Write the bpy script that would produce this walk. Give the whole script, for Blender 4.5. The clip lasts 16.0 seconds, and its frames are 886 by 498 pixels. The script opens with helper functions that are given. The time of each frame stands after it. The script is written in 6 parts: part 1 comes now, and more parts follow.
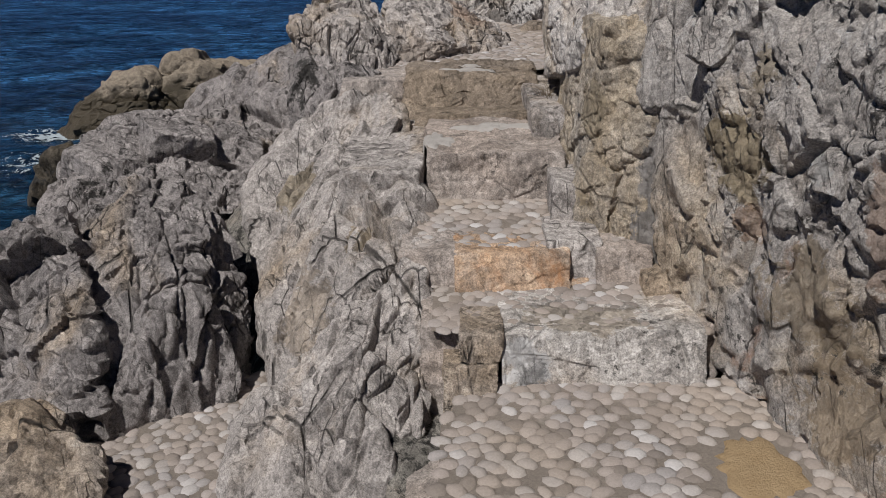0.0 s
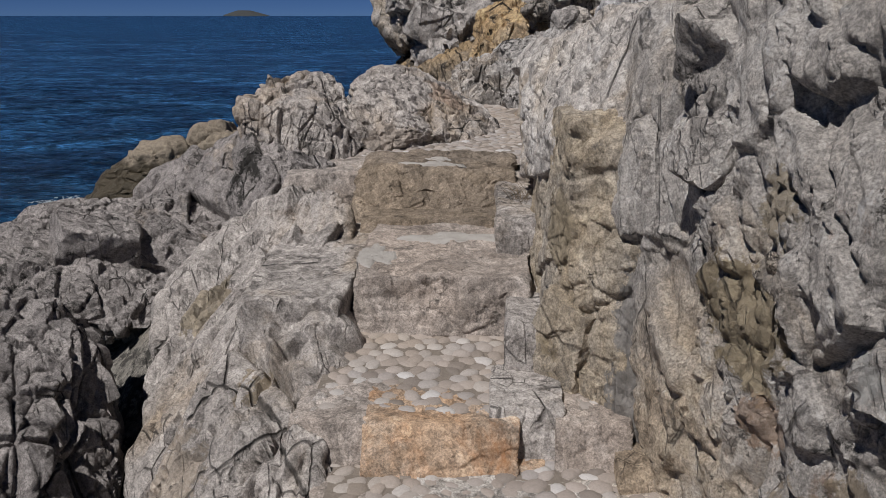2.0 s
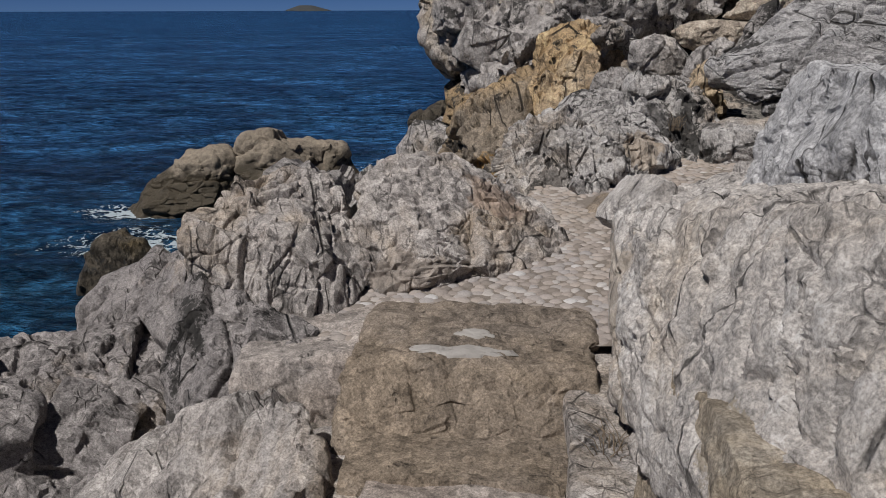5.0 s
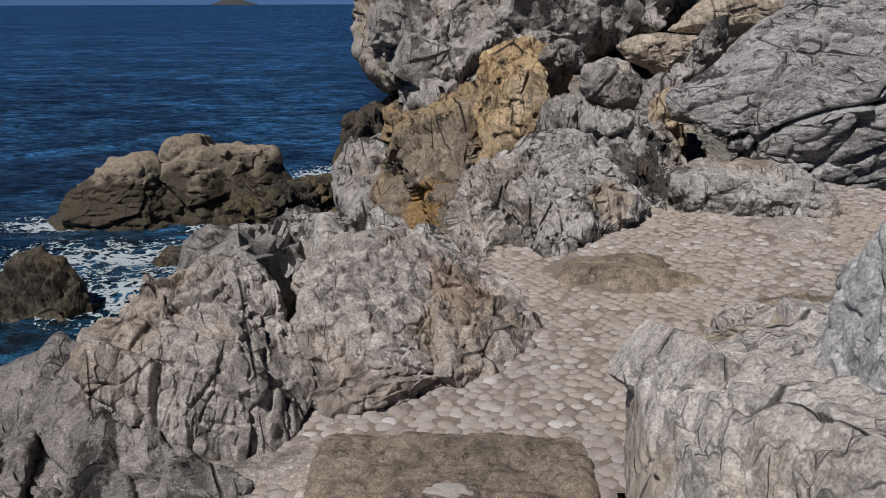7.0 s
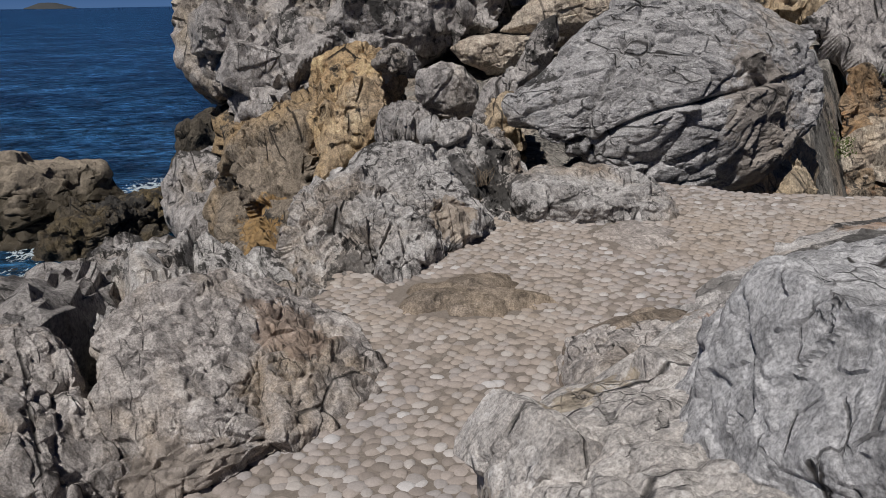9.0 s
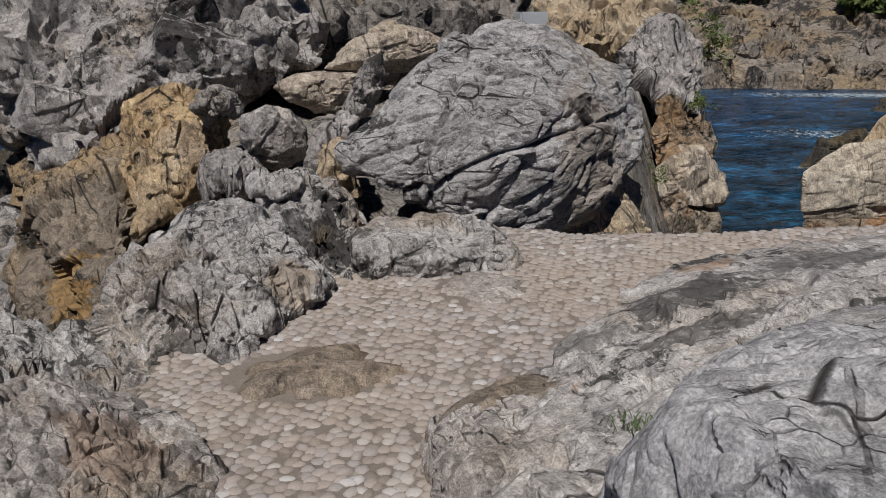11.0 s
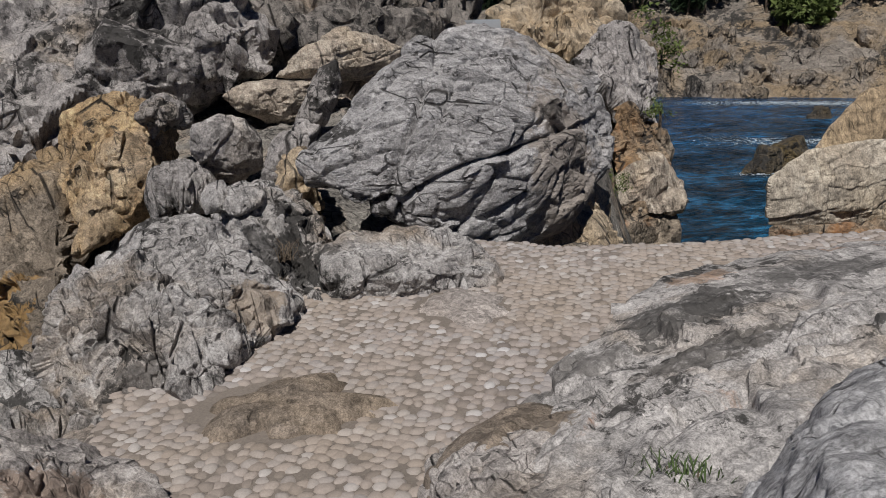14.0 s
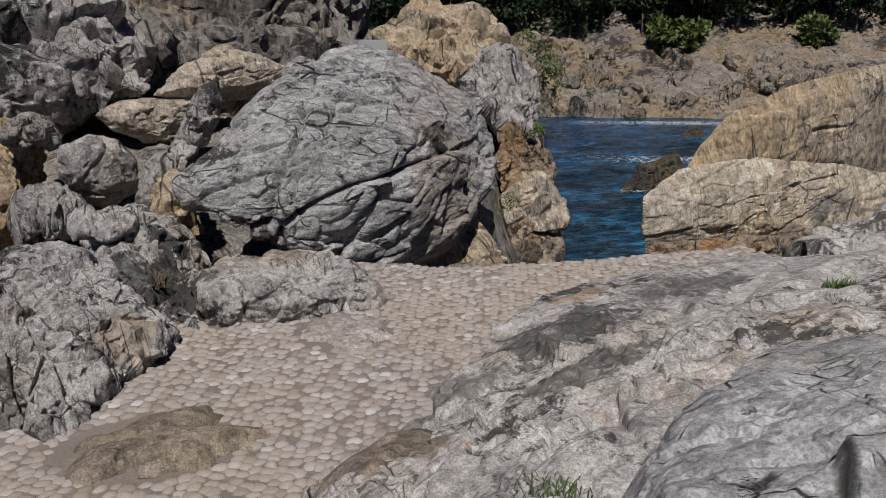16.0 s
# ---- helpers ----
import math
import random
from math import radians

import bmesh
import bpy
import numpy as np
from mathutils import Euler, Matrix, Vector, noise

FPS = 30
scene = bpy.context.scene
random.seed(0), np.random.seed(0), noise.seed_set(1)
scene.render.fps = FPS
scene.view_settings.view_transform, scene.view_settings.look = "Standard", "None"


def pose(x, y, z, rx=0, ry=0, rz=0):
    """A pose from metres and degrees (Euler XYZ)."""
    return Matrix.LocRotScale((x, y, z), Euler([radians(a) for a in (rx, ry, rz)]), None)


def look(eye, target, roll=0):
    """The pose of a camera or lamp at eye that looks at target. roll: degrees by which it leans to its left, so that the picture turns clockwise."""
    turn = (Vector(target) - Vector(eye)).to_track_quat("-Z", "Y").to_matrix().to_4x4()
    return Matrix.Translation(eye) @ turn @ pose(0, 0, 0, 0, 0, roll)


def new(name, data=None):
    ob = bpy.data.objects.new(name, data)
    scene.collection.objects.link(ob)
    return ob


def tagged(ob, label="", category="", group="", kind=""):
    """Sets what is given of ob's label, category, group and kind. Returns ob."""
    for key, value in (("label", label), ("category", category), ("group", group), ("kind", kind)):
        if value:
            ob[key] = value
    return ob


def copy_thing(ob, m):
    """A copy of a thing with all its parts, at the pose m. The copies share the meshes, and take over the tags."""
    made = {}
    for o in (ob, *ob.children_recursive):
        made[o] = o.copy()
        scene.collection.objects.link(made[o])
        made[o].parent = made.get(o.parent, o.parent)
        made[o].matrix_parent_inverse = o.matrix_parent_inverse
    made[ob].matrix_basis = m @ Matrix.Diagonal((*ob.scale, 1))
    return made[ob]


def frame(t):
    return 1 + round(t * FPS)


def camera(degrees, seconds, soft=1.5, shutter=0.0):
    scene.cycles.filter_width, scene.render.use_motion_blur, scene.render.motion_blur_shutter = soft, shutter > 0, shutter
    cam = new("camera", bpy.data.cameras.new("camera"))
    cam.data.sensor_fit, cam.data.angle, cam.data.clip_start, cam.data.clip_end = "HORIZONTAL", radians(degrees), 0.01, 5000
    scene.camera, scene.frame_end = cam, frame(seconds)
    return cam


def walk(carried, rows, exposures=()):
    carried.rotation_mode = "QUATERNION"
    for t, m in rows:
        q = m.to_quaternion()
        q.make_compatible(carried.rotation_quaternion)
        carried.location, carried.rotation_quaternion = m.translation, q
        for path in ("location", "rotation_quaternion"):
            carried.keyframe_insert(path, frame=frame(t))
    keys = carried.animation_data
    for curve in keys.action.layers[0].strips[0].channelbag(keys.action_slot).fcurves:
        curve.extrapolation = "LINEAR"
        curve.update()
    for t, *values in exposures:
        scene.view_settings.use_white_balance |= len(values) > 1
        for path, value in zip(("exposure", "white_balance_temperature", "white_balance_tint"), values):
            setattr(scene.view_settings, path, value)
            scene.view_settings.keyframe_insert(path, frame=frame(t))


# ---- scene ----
cam = camera(57.0, 16.0, soft=0.5)
PATH = [
    (0, (0.087, -0.067, 1.465), (0.047, 1.8, 0.749), -0.7),
    (0.5, (0.101, 0.171, 1.452), (0.121, 2.061, 0.799), -0.3),
    (1, (0.14, 0.375, 1.457), (0.165, 2.269, 0.816), -0.5),
    (1.5, (0.302, 0.615, 1.439), (0.254, 2.533, 0.874), -0.6),
    (2, (0.459, 0.84, 1.438), (0.334, 2.758, 0.886), 0.0),
    (2.5, (0.512, 1.153, 1.409), (0.344, 3.067, 0.853), -0.1),
    (3, (0.503, 1.5, 1.456), (0.312, 3.413, 0.906), -0.1),
    (3.5, (0.471, 1.758, 1.445), (0.247, 3.67, 0.902), 0.2),
    (4, (0.463, 2.138, 1.57), (0.203, 4.045, 1.028), 0.3),
    (4.2, (0.453, 2.21, 1.627), (0.18, 4.115, 1.08), 0.1),
    (6.3, (0.315, 3.046, 1.9), (0.114, 4.951, 1.325), -0.7),
    (6.5, (0.302, 3.078, 1.939), (0.121, 4.984, 1.362), -0.5),
    (7, (0.25, 3.15, 1.976), (0.147, 5.062, 1.398), -0.2),
    (7.5, (0.212, 3.198, 1.995), (0.186, 5.113, 1.416), -0.4),
    (8, (0.206, 3.232, 1.99), (0.308, 5.143, 1.41), -0.6),
    (8.5, (0.247, 3.278, 1.999), (0.476, 5.178, 1.42), -0.5),
    (9, (0.328, 3.462, 2.015), (0.584, 5.358, 1.432), -1.0),
    (9.5, (0.4, 3.617, 2.1), (0.688, 5.507, 1.514), -1.2),
    (10, (0.38, 3.678, 2.128), (0.76, 5.552, 1.544), -1.0),
    (10.2, (0.367, 3.694, 2.126), (0.821, 5.561, 1.571), -0.9),
    (12.3, (0.279, 3.856, 2.075), (1.026, 5.637, 1.557), -1.3),
    (12.5, (0.259, 3.873, 2.073), (1.011, 5.654, 1.559), -1.2),
    (13, (0.252, 3.941, 2.069), (1.006, 5.722, 1.561), -1.0),
    (13.5, (0.282, 4.02, 2.066), (1.04, 5.801, 1.563), -0.9),
    (14, (0.31, 4.08, 2.059), (1.091, 5.851, 1.554), -1.0),
    (14.5, (0.308, 4.09, 2.065), (1.147, 5.833, 1.56), -0.6),
    (15, (0.335, 4.073, 2.077), (1.273, 5.769, 1.585), -0.0),
    (15.5, (0.348, 4.063, 2.082), (1.334, 5.738, 1.611), -0.1),
    (16, (0.365, 4.07, 2.08), (1.383, 5.728, 1.615), -0.1),
]
walk(cam, [(t, look(eye, target, roll)) for t, eye, target, roll in PATH])

# ---- world, sun, exposure ----
SUN_AZ, SUN_EL = 213.0, 55.0          # compass degrees from +y clockwise, degrees above the sea
world = bpy.data.worlds.new("sky")
scene.world = world
world.use_nodes = True
wn = world.node_tree
sky = wn.nodes.new("ShaderNodeTexSky")
sky.sky_type, sky.sun_disc = "NISHITA", False
sky.sun_elevation, sky.sun_rotation = radians(SUN_EL), radians(SUN_AZ)
sky.altitude, sky.air_density, sky.dust_density, sky.ozone_density = 9000.0, 0.8, 0.0, 3.0
tint = wn.nodes.new("ShaderNodeVectorMath")      # the deep blue of very clear air
tint.operation = "MULTIPLY"
tint.inputs[1].default_value = (0.66, 0.86, 1.25)
wn.links.new(sky.outputs[0], tint.inputs[0])
wn.links.new(tint.outputs[0], wn.nodes["Background"].inputs[0])
wn.nodes["Background"].inputs[1].default_value = 0.030
sun_data = bpy.data.lights.new("sun", "SUN")
sun_data.energy, sun_data.angle, sun_data.color = 5.0, radians(0.53), (1.0, 0.965, 0.94)
sun = new("sun", sun_data)
sun_dir = Vector((math.sin(radians(SUN_AZ)) * math.cos(radians(SUN_EL)), math.cos(radians(SUN_AZ)) * math.cos(radians(SUN_EL)), math.sin(radians(SUN_EL))))
sun.matrix_world = Matrix.Translation((0, 0, 20)) @ (-sun_dir).to_track_quat("-Z", "Y").to_matrix().to_4x4()
scene.view_settings.exposure = -0.24

SEA_Z = -5.2

# ---- materials ----


class Nodes:
    """Short hand for building one node material."""

    def __init__(self, name):
        self.mat = bpy.data.materials.new(name)
        self.mat.use_nodes = True
        self.t = self.mat.node_tree
        self.bsdf = self.t.nodes["Principled BSDF"]

    def node(self, kind, ins=(), **props):
        n = self.t.nodes.new(kind)
        if "data_type" in props:
            n.data_type = props["data_type"]
        if "blend_type" in props:
            n.blend_type = props["blend_type"]
        if "operation" in props:
            n.operation = props["operation"]
        if "feature" in props:
            n.feature = props["feature"]
        for k, v in dict(ins).items():
            self.put(n.inputs[k], v)
        return n

    def put(self, socket, v):
        if isinstance(v, bpy.types.NodeSocket):
            self.t.links.new(v, socket)
        elif isinstance(v, (tuple, list)) and len(v) == 3 and socket.type == "RGBA":
            socket.default_value = (*v, 1)
        else:
            socket.default_value = v

    def place(self, scale=1.0, stretch=(1, 1, 1), turn=(0, 0, 0)):
        g = self.node("ShaderNodeNewGeometry").outputs["Position"]
        m = self.node("ShaderNodeMapping", {"Vector": g, "Rotation": turn, "Scale": tuple(scale * s for s in stretch)})
        return m.outputs[0]

    def noise(self, vec, scale, detail=6.0, rough=0.6, warp=0.0):
        return self.node("ShaderNodeTexNoise", {"Vector": vec, "Scale": scale, "Detail": detail, "Roughness": rough, "Distortion": warp}).outputs["Fac"]

    def ramp(self, fac, stops):
        r = self.node("ShaderNodeValToRGB", {"Fac": fac})
        els = r.color_ramp.elements
        while len(els) < len(stops):
            els.new(0.5)
        for e, (p, c) in zip(els, stops):
            e.position, e.color = p, (*((c, c, c) if isinstance(c, (int, float)) else c), 1)
        return r.outputs[0]

    def mix(self, fac, a, b, blend="MIX"):
        n = self.node("ShaderNodeMix", data_type="RGBA", blend_type=blend)
        self.put(n.inputs[0], fac), self.put(n.inputs[6], a), self.put(n.inputs[7], b)
        return n.outputs[2]

    def math(self, op, a, b=0.0):
        n = self.node("ShaderNodeMath", operation=op)
        self.put(n.inputs[0], a), self.put(n.inputs[1], b)
        return n.outputs[0]

    def bump(self, height, distance, strength=1.0, normal=None):
        n = self.node("ShaderNodeBump", {"Height": height, "Distance": distance, "Strength": strength})
        if normal:
            self.put(n.inputs["Normal"], normal)
        return n.outputs[0]

    def done(self, color, rough=0.9, normal=None, **more):
        self.put(self.bsdf.inputs["Base Color"], color)
        self.put(self.bsdf.inputs["Roughness"], rough)
        self.put(self.bsdf.inputs["Specular IOR Level"], more.pop("spec", 0.25))
        if normal:
            self.put(self.bsdf.inputs["Normal"], normal)
        for k, v in more.items():
            self.put(self.bsdf.inputs[k], v)
        return self.mat


def limestone(name, grey, warm, warm_amount, lichen=0.0, white=0.3, k=1.0, stretch=(1.15, 1.0, 0.62), turn=(0.35, 0.25, 0.2), pits=0.0, rust=0.0, relief=1.0, crk=1.0, stains_and_shade=()):
    """Weathered limestone. k scales its features (1 for rocks close by); warm_amount, lichen, white, rust: how much of each."""
    n = Nodes(name)
    grey, warm = [tuple(min(0.72, 0.84 * c) for c in shade) for shade in (grey, warm)]
    p = n.place(k)
    q = n.place(k, stretch, turn)
    wob = n.node("ShaderNodeTexNoise", {"Vector": p, "Scale": 5.0, "Detail": 5.0, "Roughness": 0.6}).outputs["Color"]
    wob = n.node("ShaderNodeVectorMath", {0: wob, 1: (0.07, 0.07, 0.07)}, operation="MULTIPLY").outputs[0]
    fine = n.node("ShaderNodeVectorMath", {0: wob, 1: (0.28, 0.28, 0.28)}, operation="MULTIPLY").outputs[0]
    pf = n.node("ShaderNodeVectorMath", {0: q, 1: fine}, operation="ADD").outputs[0]
    pw = n.node("ShaderNodeVectorMath", {0: q, 1: wob}, operation="ADD").outputs[0]
    # drawn out along the grain, for sub-parallel cracks
    pl = n.node("ShaderNodeVectorMath", {0: pf, 1: (1.5, 1.5, 0.55)}, operation="MULTIPLY").outputs[0]
    # broad colour
    warm_mask = n.ramp(n.noise(p, 1.1, 7, 0.62, 0.6), [(0.62 - 0.35 * warm_amount, 0), (0.72 - 0.25 * warm_amount, 1)])
    col = n.mix(warm_mask, grey, warm)
    pale = tuple(min(0.8, c * 1.3 + 0.03) for c in grey)
    col = n.mix(n.ramp(n.noise(p, 5.5, 9, 0.72), [(0.60 - 0.2 * white, 0), (0.74, 0.75)]), col, pale)
    dark = tuple(c * 0.40 for c in grey)
    col = n.mix(n.ramp(n.noise(p, 11, 10, 0.75), [(0.32, 0.75), (0.40, 0)]), col, dark)
    # grain
    col = n.mix(0.36, col, n.ramp(n.noise(p, 46, 8, 0.8), [(0.38, 0.10), (0.50, 0.54), (0.62, 0.90)]), "OVERLAY")
    col = n.mix(0.42, col, n.ramp(n.noise(p, 150, 4, 0.7), [(0.38, 0.14), (0.50, 0.54), (0.62, 0.88)]), "OVERLAY")
    if rust:
        r = n.ramp(n.noise(q, 1.7, 8, 0.7, 1.0), [(0.63 - 0.3 * rust, 0), (0.75 - 0.2 * rust, 1)])
        col = n.mix(r, col, n.mix(n.noise(p, 9, 6), (0.30, 0.10, 0.035), (0.46, 0.24, 0.09)))
    if lichen:
        big = n.noise(p, 1.6, 3)
        spk = n.noise(p, 13, 9, 0.78)
        m = n.ramp(n.math("ADD", n.math("MULTIPLY", big, 0.55), n.math("MULTIPLY", spk, 0.6)), [(0.665 - 0.17 * lichen, 0), (0.70 - 0.17 * lichen, 0.92)])
        col = n.mix(m, col, (0.045, 0.043, 0.040))

    # stains and painted shade, at places and sizes of their own, edges ragged
    ragged = n.math("MULTIPLY", n.math("SUBTRACT", n.noise(p, 7.0, 10, 0.76), 0.5), 3.0)
    for centre, size, shade, much in stains_and_shade:
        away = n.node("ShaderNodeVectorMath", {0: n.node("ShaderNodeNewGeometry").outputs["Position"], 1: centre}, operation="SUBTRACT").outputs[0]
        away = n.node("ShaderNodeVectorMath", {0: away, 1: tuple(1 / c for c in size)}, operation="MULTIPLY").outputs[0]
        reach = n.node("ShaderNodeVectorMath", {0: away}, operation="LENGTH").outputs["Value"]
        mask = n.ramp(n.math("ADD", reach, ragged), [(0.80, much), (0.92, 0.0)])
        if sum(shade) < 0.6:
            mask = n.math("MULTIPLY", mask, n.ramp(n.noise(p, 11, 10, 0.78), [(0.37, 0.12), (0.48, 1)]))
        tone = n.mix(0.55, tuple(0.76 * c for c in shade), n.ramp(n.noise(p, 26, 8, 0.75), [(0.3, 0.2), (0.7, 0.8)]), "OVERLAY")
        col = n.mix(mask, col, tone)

    # small broken facets, each with a tilt and a tone of its own
    h = 0.0
    for scale, amount in ((6.0, 1.9), (15.0, 1.8), (38.0, 1.2)):
        v = n.node("ShaderNodeTexVoronoi", {"Vector": pf, "Scale": scale})
        off = n.node("ShaderNodeVectorMath", {0: pf, 1: v.outputs["Position"]}, operation="SUBTRACT").outputs[0]
        way = n.node("ShaderNodeVectorMath", {0: v.outputs["Color"], 1: (0.5, 0.5, 0.5)}, operation="SUBTRACT").outputs[0]
        tilt = n.node("ShaderNodeVectorMath", {0: off, 1: way}, operation="DOT_PRODUCT").outputs["Value"]
        h = n.math("ADD", h, n.math("MULTIPLY", tilt, amount * scale))
        tone = n.node("ShaderNodeSeparateColor", {0: v.outputs["Color"]}).outputs[0]
        col = n.mix(0.28, col, n.ramp(tone, [(0.0, 0.25), (1.0, 0.75)]), "OVERLAY")

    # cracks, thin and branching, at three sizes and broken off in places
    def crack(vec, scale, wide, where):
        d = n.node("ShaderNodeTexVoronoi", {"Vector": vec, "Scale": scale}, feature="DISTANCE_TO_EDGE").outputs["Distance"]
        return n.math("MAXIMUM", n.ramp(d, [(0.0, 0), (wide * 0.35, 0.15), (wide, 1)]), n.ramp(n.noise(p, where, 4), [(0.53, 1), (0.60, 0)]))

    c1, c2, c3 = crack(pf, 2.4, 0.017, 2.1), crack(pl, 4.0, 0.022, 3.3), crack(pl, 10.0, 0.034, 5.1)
    # the shadow inside the cracks is painted on, near black
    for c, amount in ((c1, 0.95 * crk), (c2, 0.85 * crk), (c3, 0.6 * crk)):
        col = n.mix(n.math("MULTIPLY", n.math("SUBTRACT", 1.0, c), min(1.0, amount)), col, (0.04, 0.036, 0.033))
    h = n.math("ADD", h, n.math("ADD", n.math("MULTIPLY", c1, 1.0 * crk), n.math("ADD", n.math("MULTIPLY", c2, 0.6 * crk), n.math("MULTIPLY", c3, 0.3 * crk))))
    h = n.math("ADD", h, n.math("MULTIPLY", n.noise(q, 7, 4, 0.6), 0.5))
    h = n.math("ADD", h, n.math("ADD", n.math("MULTIPLY", n.noise(q, 20, 9, 0.76), 1.0), n.math("MULTIPLY", n.noise(p, 80, 5, 0.75), 0.26)))
    # small hollows, their shade painted into the colour
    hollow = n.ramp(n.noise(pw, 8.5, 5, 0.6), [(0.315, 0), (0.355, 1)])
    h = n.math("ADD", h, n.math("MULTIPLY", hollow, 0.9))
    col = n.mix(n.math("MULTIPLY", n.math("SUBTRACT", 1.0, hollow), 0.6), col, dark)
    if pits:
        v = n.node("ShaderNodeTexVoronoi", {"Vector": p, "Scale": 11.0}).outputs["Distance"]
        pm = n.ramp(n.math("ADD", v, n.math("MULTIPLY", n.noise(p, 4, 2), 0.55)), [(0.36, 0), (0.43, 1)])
        # shade inside the pits, painted as a near-black brown
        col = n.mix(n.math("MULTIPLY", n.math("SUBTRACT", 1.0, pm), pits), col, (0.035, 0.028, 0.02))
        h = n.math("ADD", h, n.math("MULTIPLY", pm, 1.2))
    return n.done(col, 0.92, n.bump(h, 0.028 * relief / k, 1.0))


GREY, WARM = (0.335, 0.308, 0.297), (0.42, 0.345, 0.27)
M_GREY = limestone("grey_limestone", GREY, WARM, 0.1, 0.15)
M_PALE = limestone("pale_limestone", (0.455, 0.418, 0.392), WARM, 0.3, 0.0, 0.4, crk=0.9, relief=0.75, stains_and_shade=[
    ((-0.79, 4.08, 0.22), (0.16, 0.2, 0.16), (0.40, 0.33, 0.225), 0.7),
    ((-0.60, 3.15, -0.05), (0.16, 0.22, 0.2), (0.43, 0.35, 0.265), 0.6),
    ((-0.36, 3.42, 0.16), (0.10, 0.12, 0.08), (0.36, 0.29, 0.20), 0.8),
    ((0.16, 6.15, 0.93), (0.22, 0.2, 0.12), (0.40, 0.30, 0.235), 0.75),
    ((-0.15, 5.60, 0.74), (0.22, 0.12, 0.10), (0.34, 0.285, 0.235), 0.7),
])
M_SHOULDER = limestone("shoulder_limestone", (0.53, 0.495, 0.465), (0.50, 0.42, 0.33), 0.28, 0.0, 0.4, crk=0.9, relief=0.5, stains_and_shade=[
    ((0.80, 4.86, 1.22), (0.12, 0.16, 0.12), (0.56, 0.46, 0.33), 0.7),
    ((0.60, 4.60, 1.05), (0.10, 0.25, 0.2), (0.58, 0.49, 0.39), 0.6),
    ((0.68, 3.75, 1.10), (0.05, 0.12, 0.10), (0.46, 0.38, 0.27), 0.7),
])
M_WALL = limestone("wall_limestone", (0.52, 0.485, 0.455), (0.52, 0.43, 0.33), 0.32, 0.06, 0.5, rust=0.08, crk=0.8, stains_and_shade=[
    ((1.03, 2.63, 0.76), (0.22, 0.20, 0.17), (0.36, 0.29, 0.185), 0.85),
    ((1.12, 2.20, 0.42), (0.25, 0.22, 0.18), (0.45, 0.36, 0.25), 0.75),
    ((1.10, 2.00, 0.10), (0.25, 0.30, 0.22), (0.46, 0.36, 0.25), 0.75),
    ((1.06, 2.53, 0.55), (0.10, 0.10, 0.07), (0.45, 0.31, 0.22), 0.7),
    ((1.15, 2.18, 0.82), (0.10, 0.07, 0.08), (0.62, 0.61, 0.59), 0.8),
    ((1.07, 2.55, 1.05), (0.12, 0.10, 0.10), (0.39, 0.32, 0.22), 0.7),
    ((1.20, 1.95, 0.75), (0.10, 0.06, 0.20), (0.44, 0.30, 0.22), 0.6),
])
M_TAN = limestone("tan_limestone", (0.45, 0.39, 0.335), (0.42, 0.335, 0.25), 0.6, 0.0, 0.35)
M_BLUE = limestone("bluish_limestone", (0.46, 0.455, 0.46), (0.40, 0.385, 0.36), 0.15, 0.0, 0.3, crk=1.2, relief=0.45)
M_SLAB = limestone("slab_limestone", (0.42, 0.40, 0.385), (0.41, 0.35, 0.29), 0.3, 0.36, 0.2, rust=0.05, relief=0.35, crk=0.5, stains_and_shade=[
    ((1.42, 6.05, 0.92), (0.26, 0.18, 0.2), (0.30, 0.245, 0.19), 0.9),
    ((2.45, 6.55, 0.95), (0.42, 0.34, 0.25), (0.10, 0.095, 0.09), 0.85),
    ((2.20, 6.05, 0.97), (0.34, 0.16, 0.25), (0.13, 0.12, 0.11), 0.85),
    ((1.80, 6.42, 0.84), (0.36, 0.12, 0.2), (0.15, 0.14, 0.13), 0.7),
    ((3.30, 6.60, 0.95), (0.45, 0.28, 0.25), (0.12, 0.115, 0.11), 0.8),
    ((2.95, 7.00, 0.90), (0.22, 0.14, 0.2), (0.46, 0.33, 0.24), 0.7),
])
M_LICHEN = limestone("lichen_limestone", (0.52, 0.495, 0.475), WARM, 0.25, 0.26, 0.4, k=0.8, stains_and_shade=[
    ((0.90, 7.45, 0.95), (0.14, 0.12, 0.16), (0.52, 0.42, 0.32), 0.7),
    ((1.15, 7.95, 1.05), (0.25, 0.3, 0.14), (0.10, 0.095, 0.09), 0.8),
    ((0.42, 7.20, 0.80), (0.16, 0.12, 0.10), (0.13, 0.12, 0.11), 0.7),
])
M_BUTT = limestone("buttress_limestone", (0.46, 0.415, 0.36), (0.44, 0.36, 0.26), 0.6, 0.0, 0.35, crk=0.4, relief=0.8, stains_and_shade=[
    # upright grey strip: the buttress's shadowed part, painted on
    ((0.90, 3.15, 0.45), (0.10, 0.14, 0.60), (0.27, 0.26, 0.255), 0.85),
    ((0.68, 3.45, 0.30), (0.08, 0.12, 0.16), (0.52, 0.42, 0.28), 0.7),
    ((0.68, 3.50, 0.75), (0.06, 0.16, 0.14), (0.35, 0.29, 0.20), 0.7),
])
M_CRAG = limestone("crag_limestone", (0.45, 0.42, 0.40), (0.42, 0.35, 0.27), 0.25, 0.3, 0.2, k=0.42)
M_TANFAR = limestone("far_tan_limestone", (0.41, 0.345, 0.26), (0.46, 0.35, 0.225), 0.6, 0.02, 0.3, k=0.42, relief=0.45)
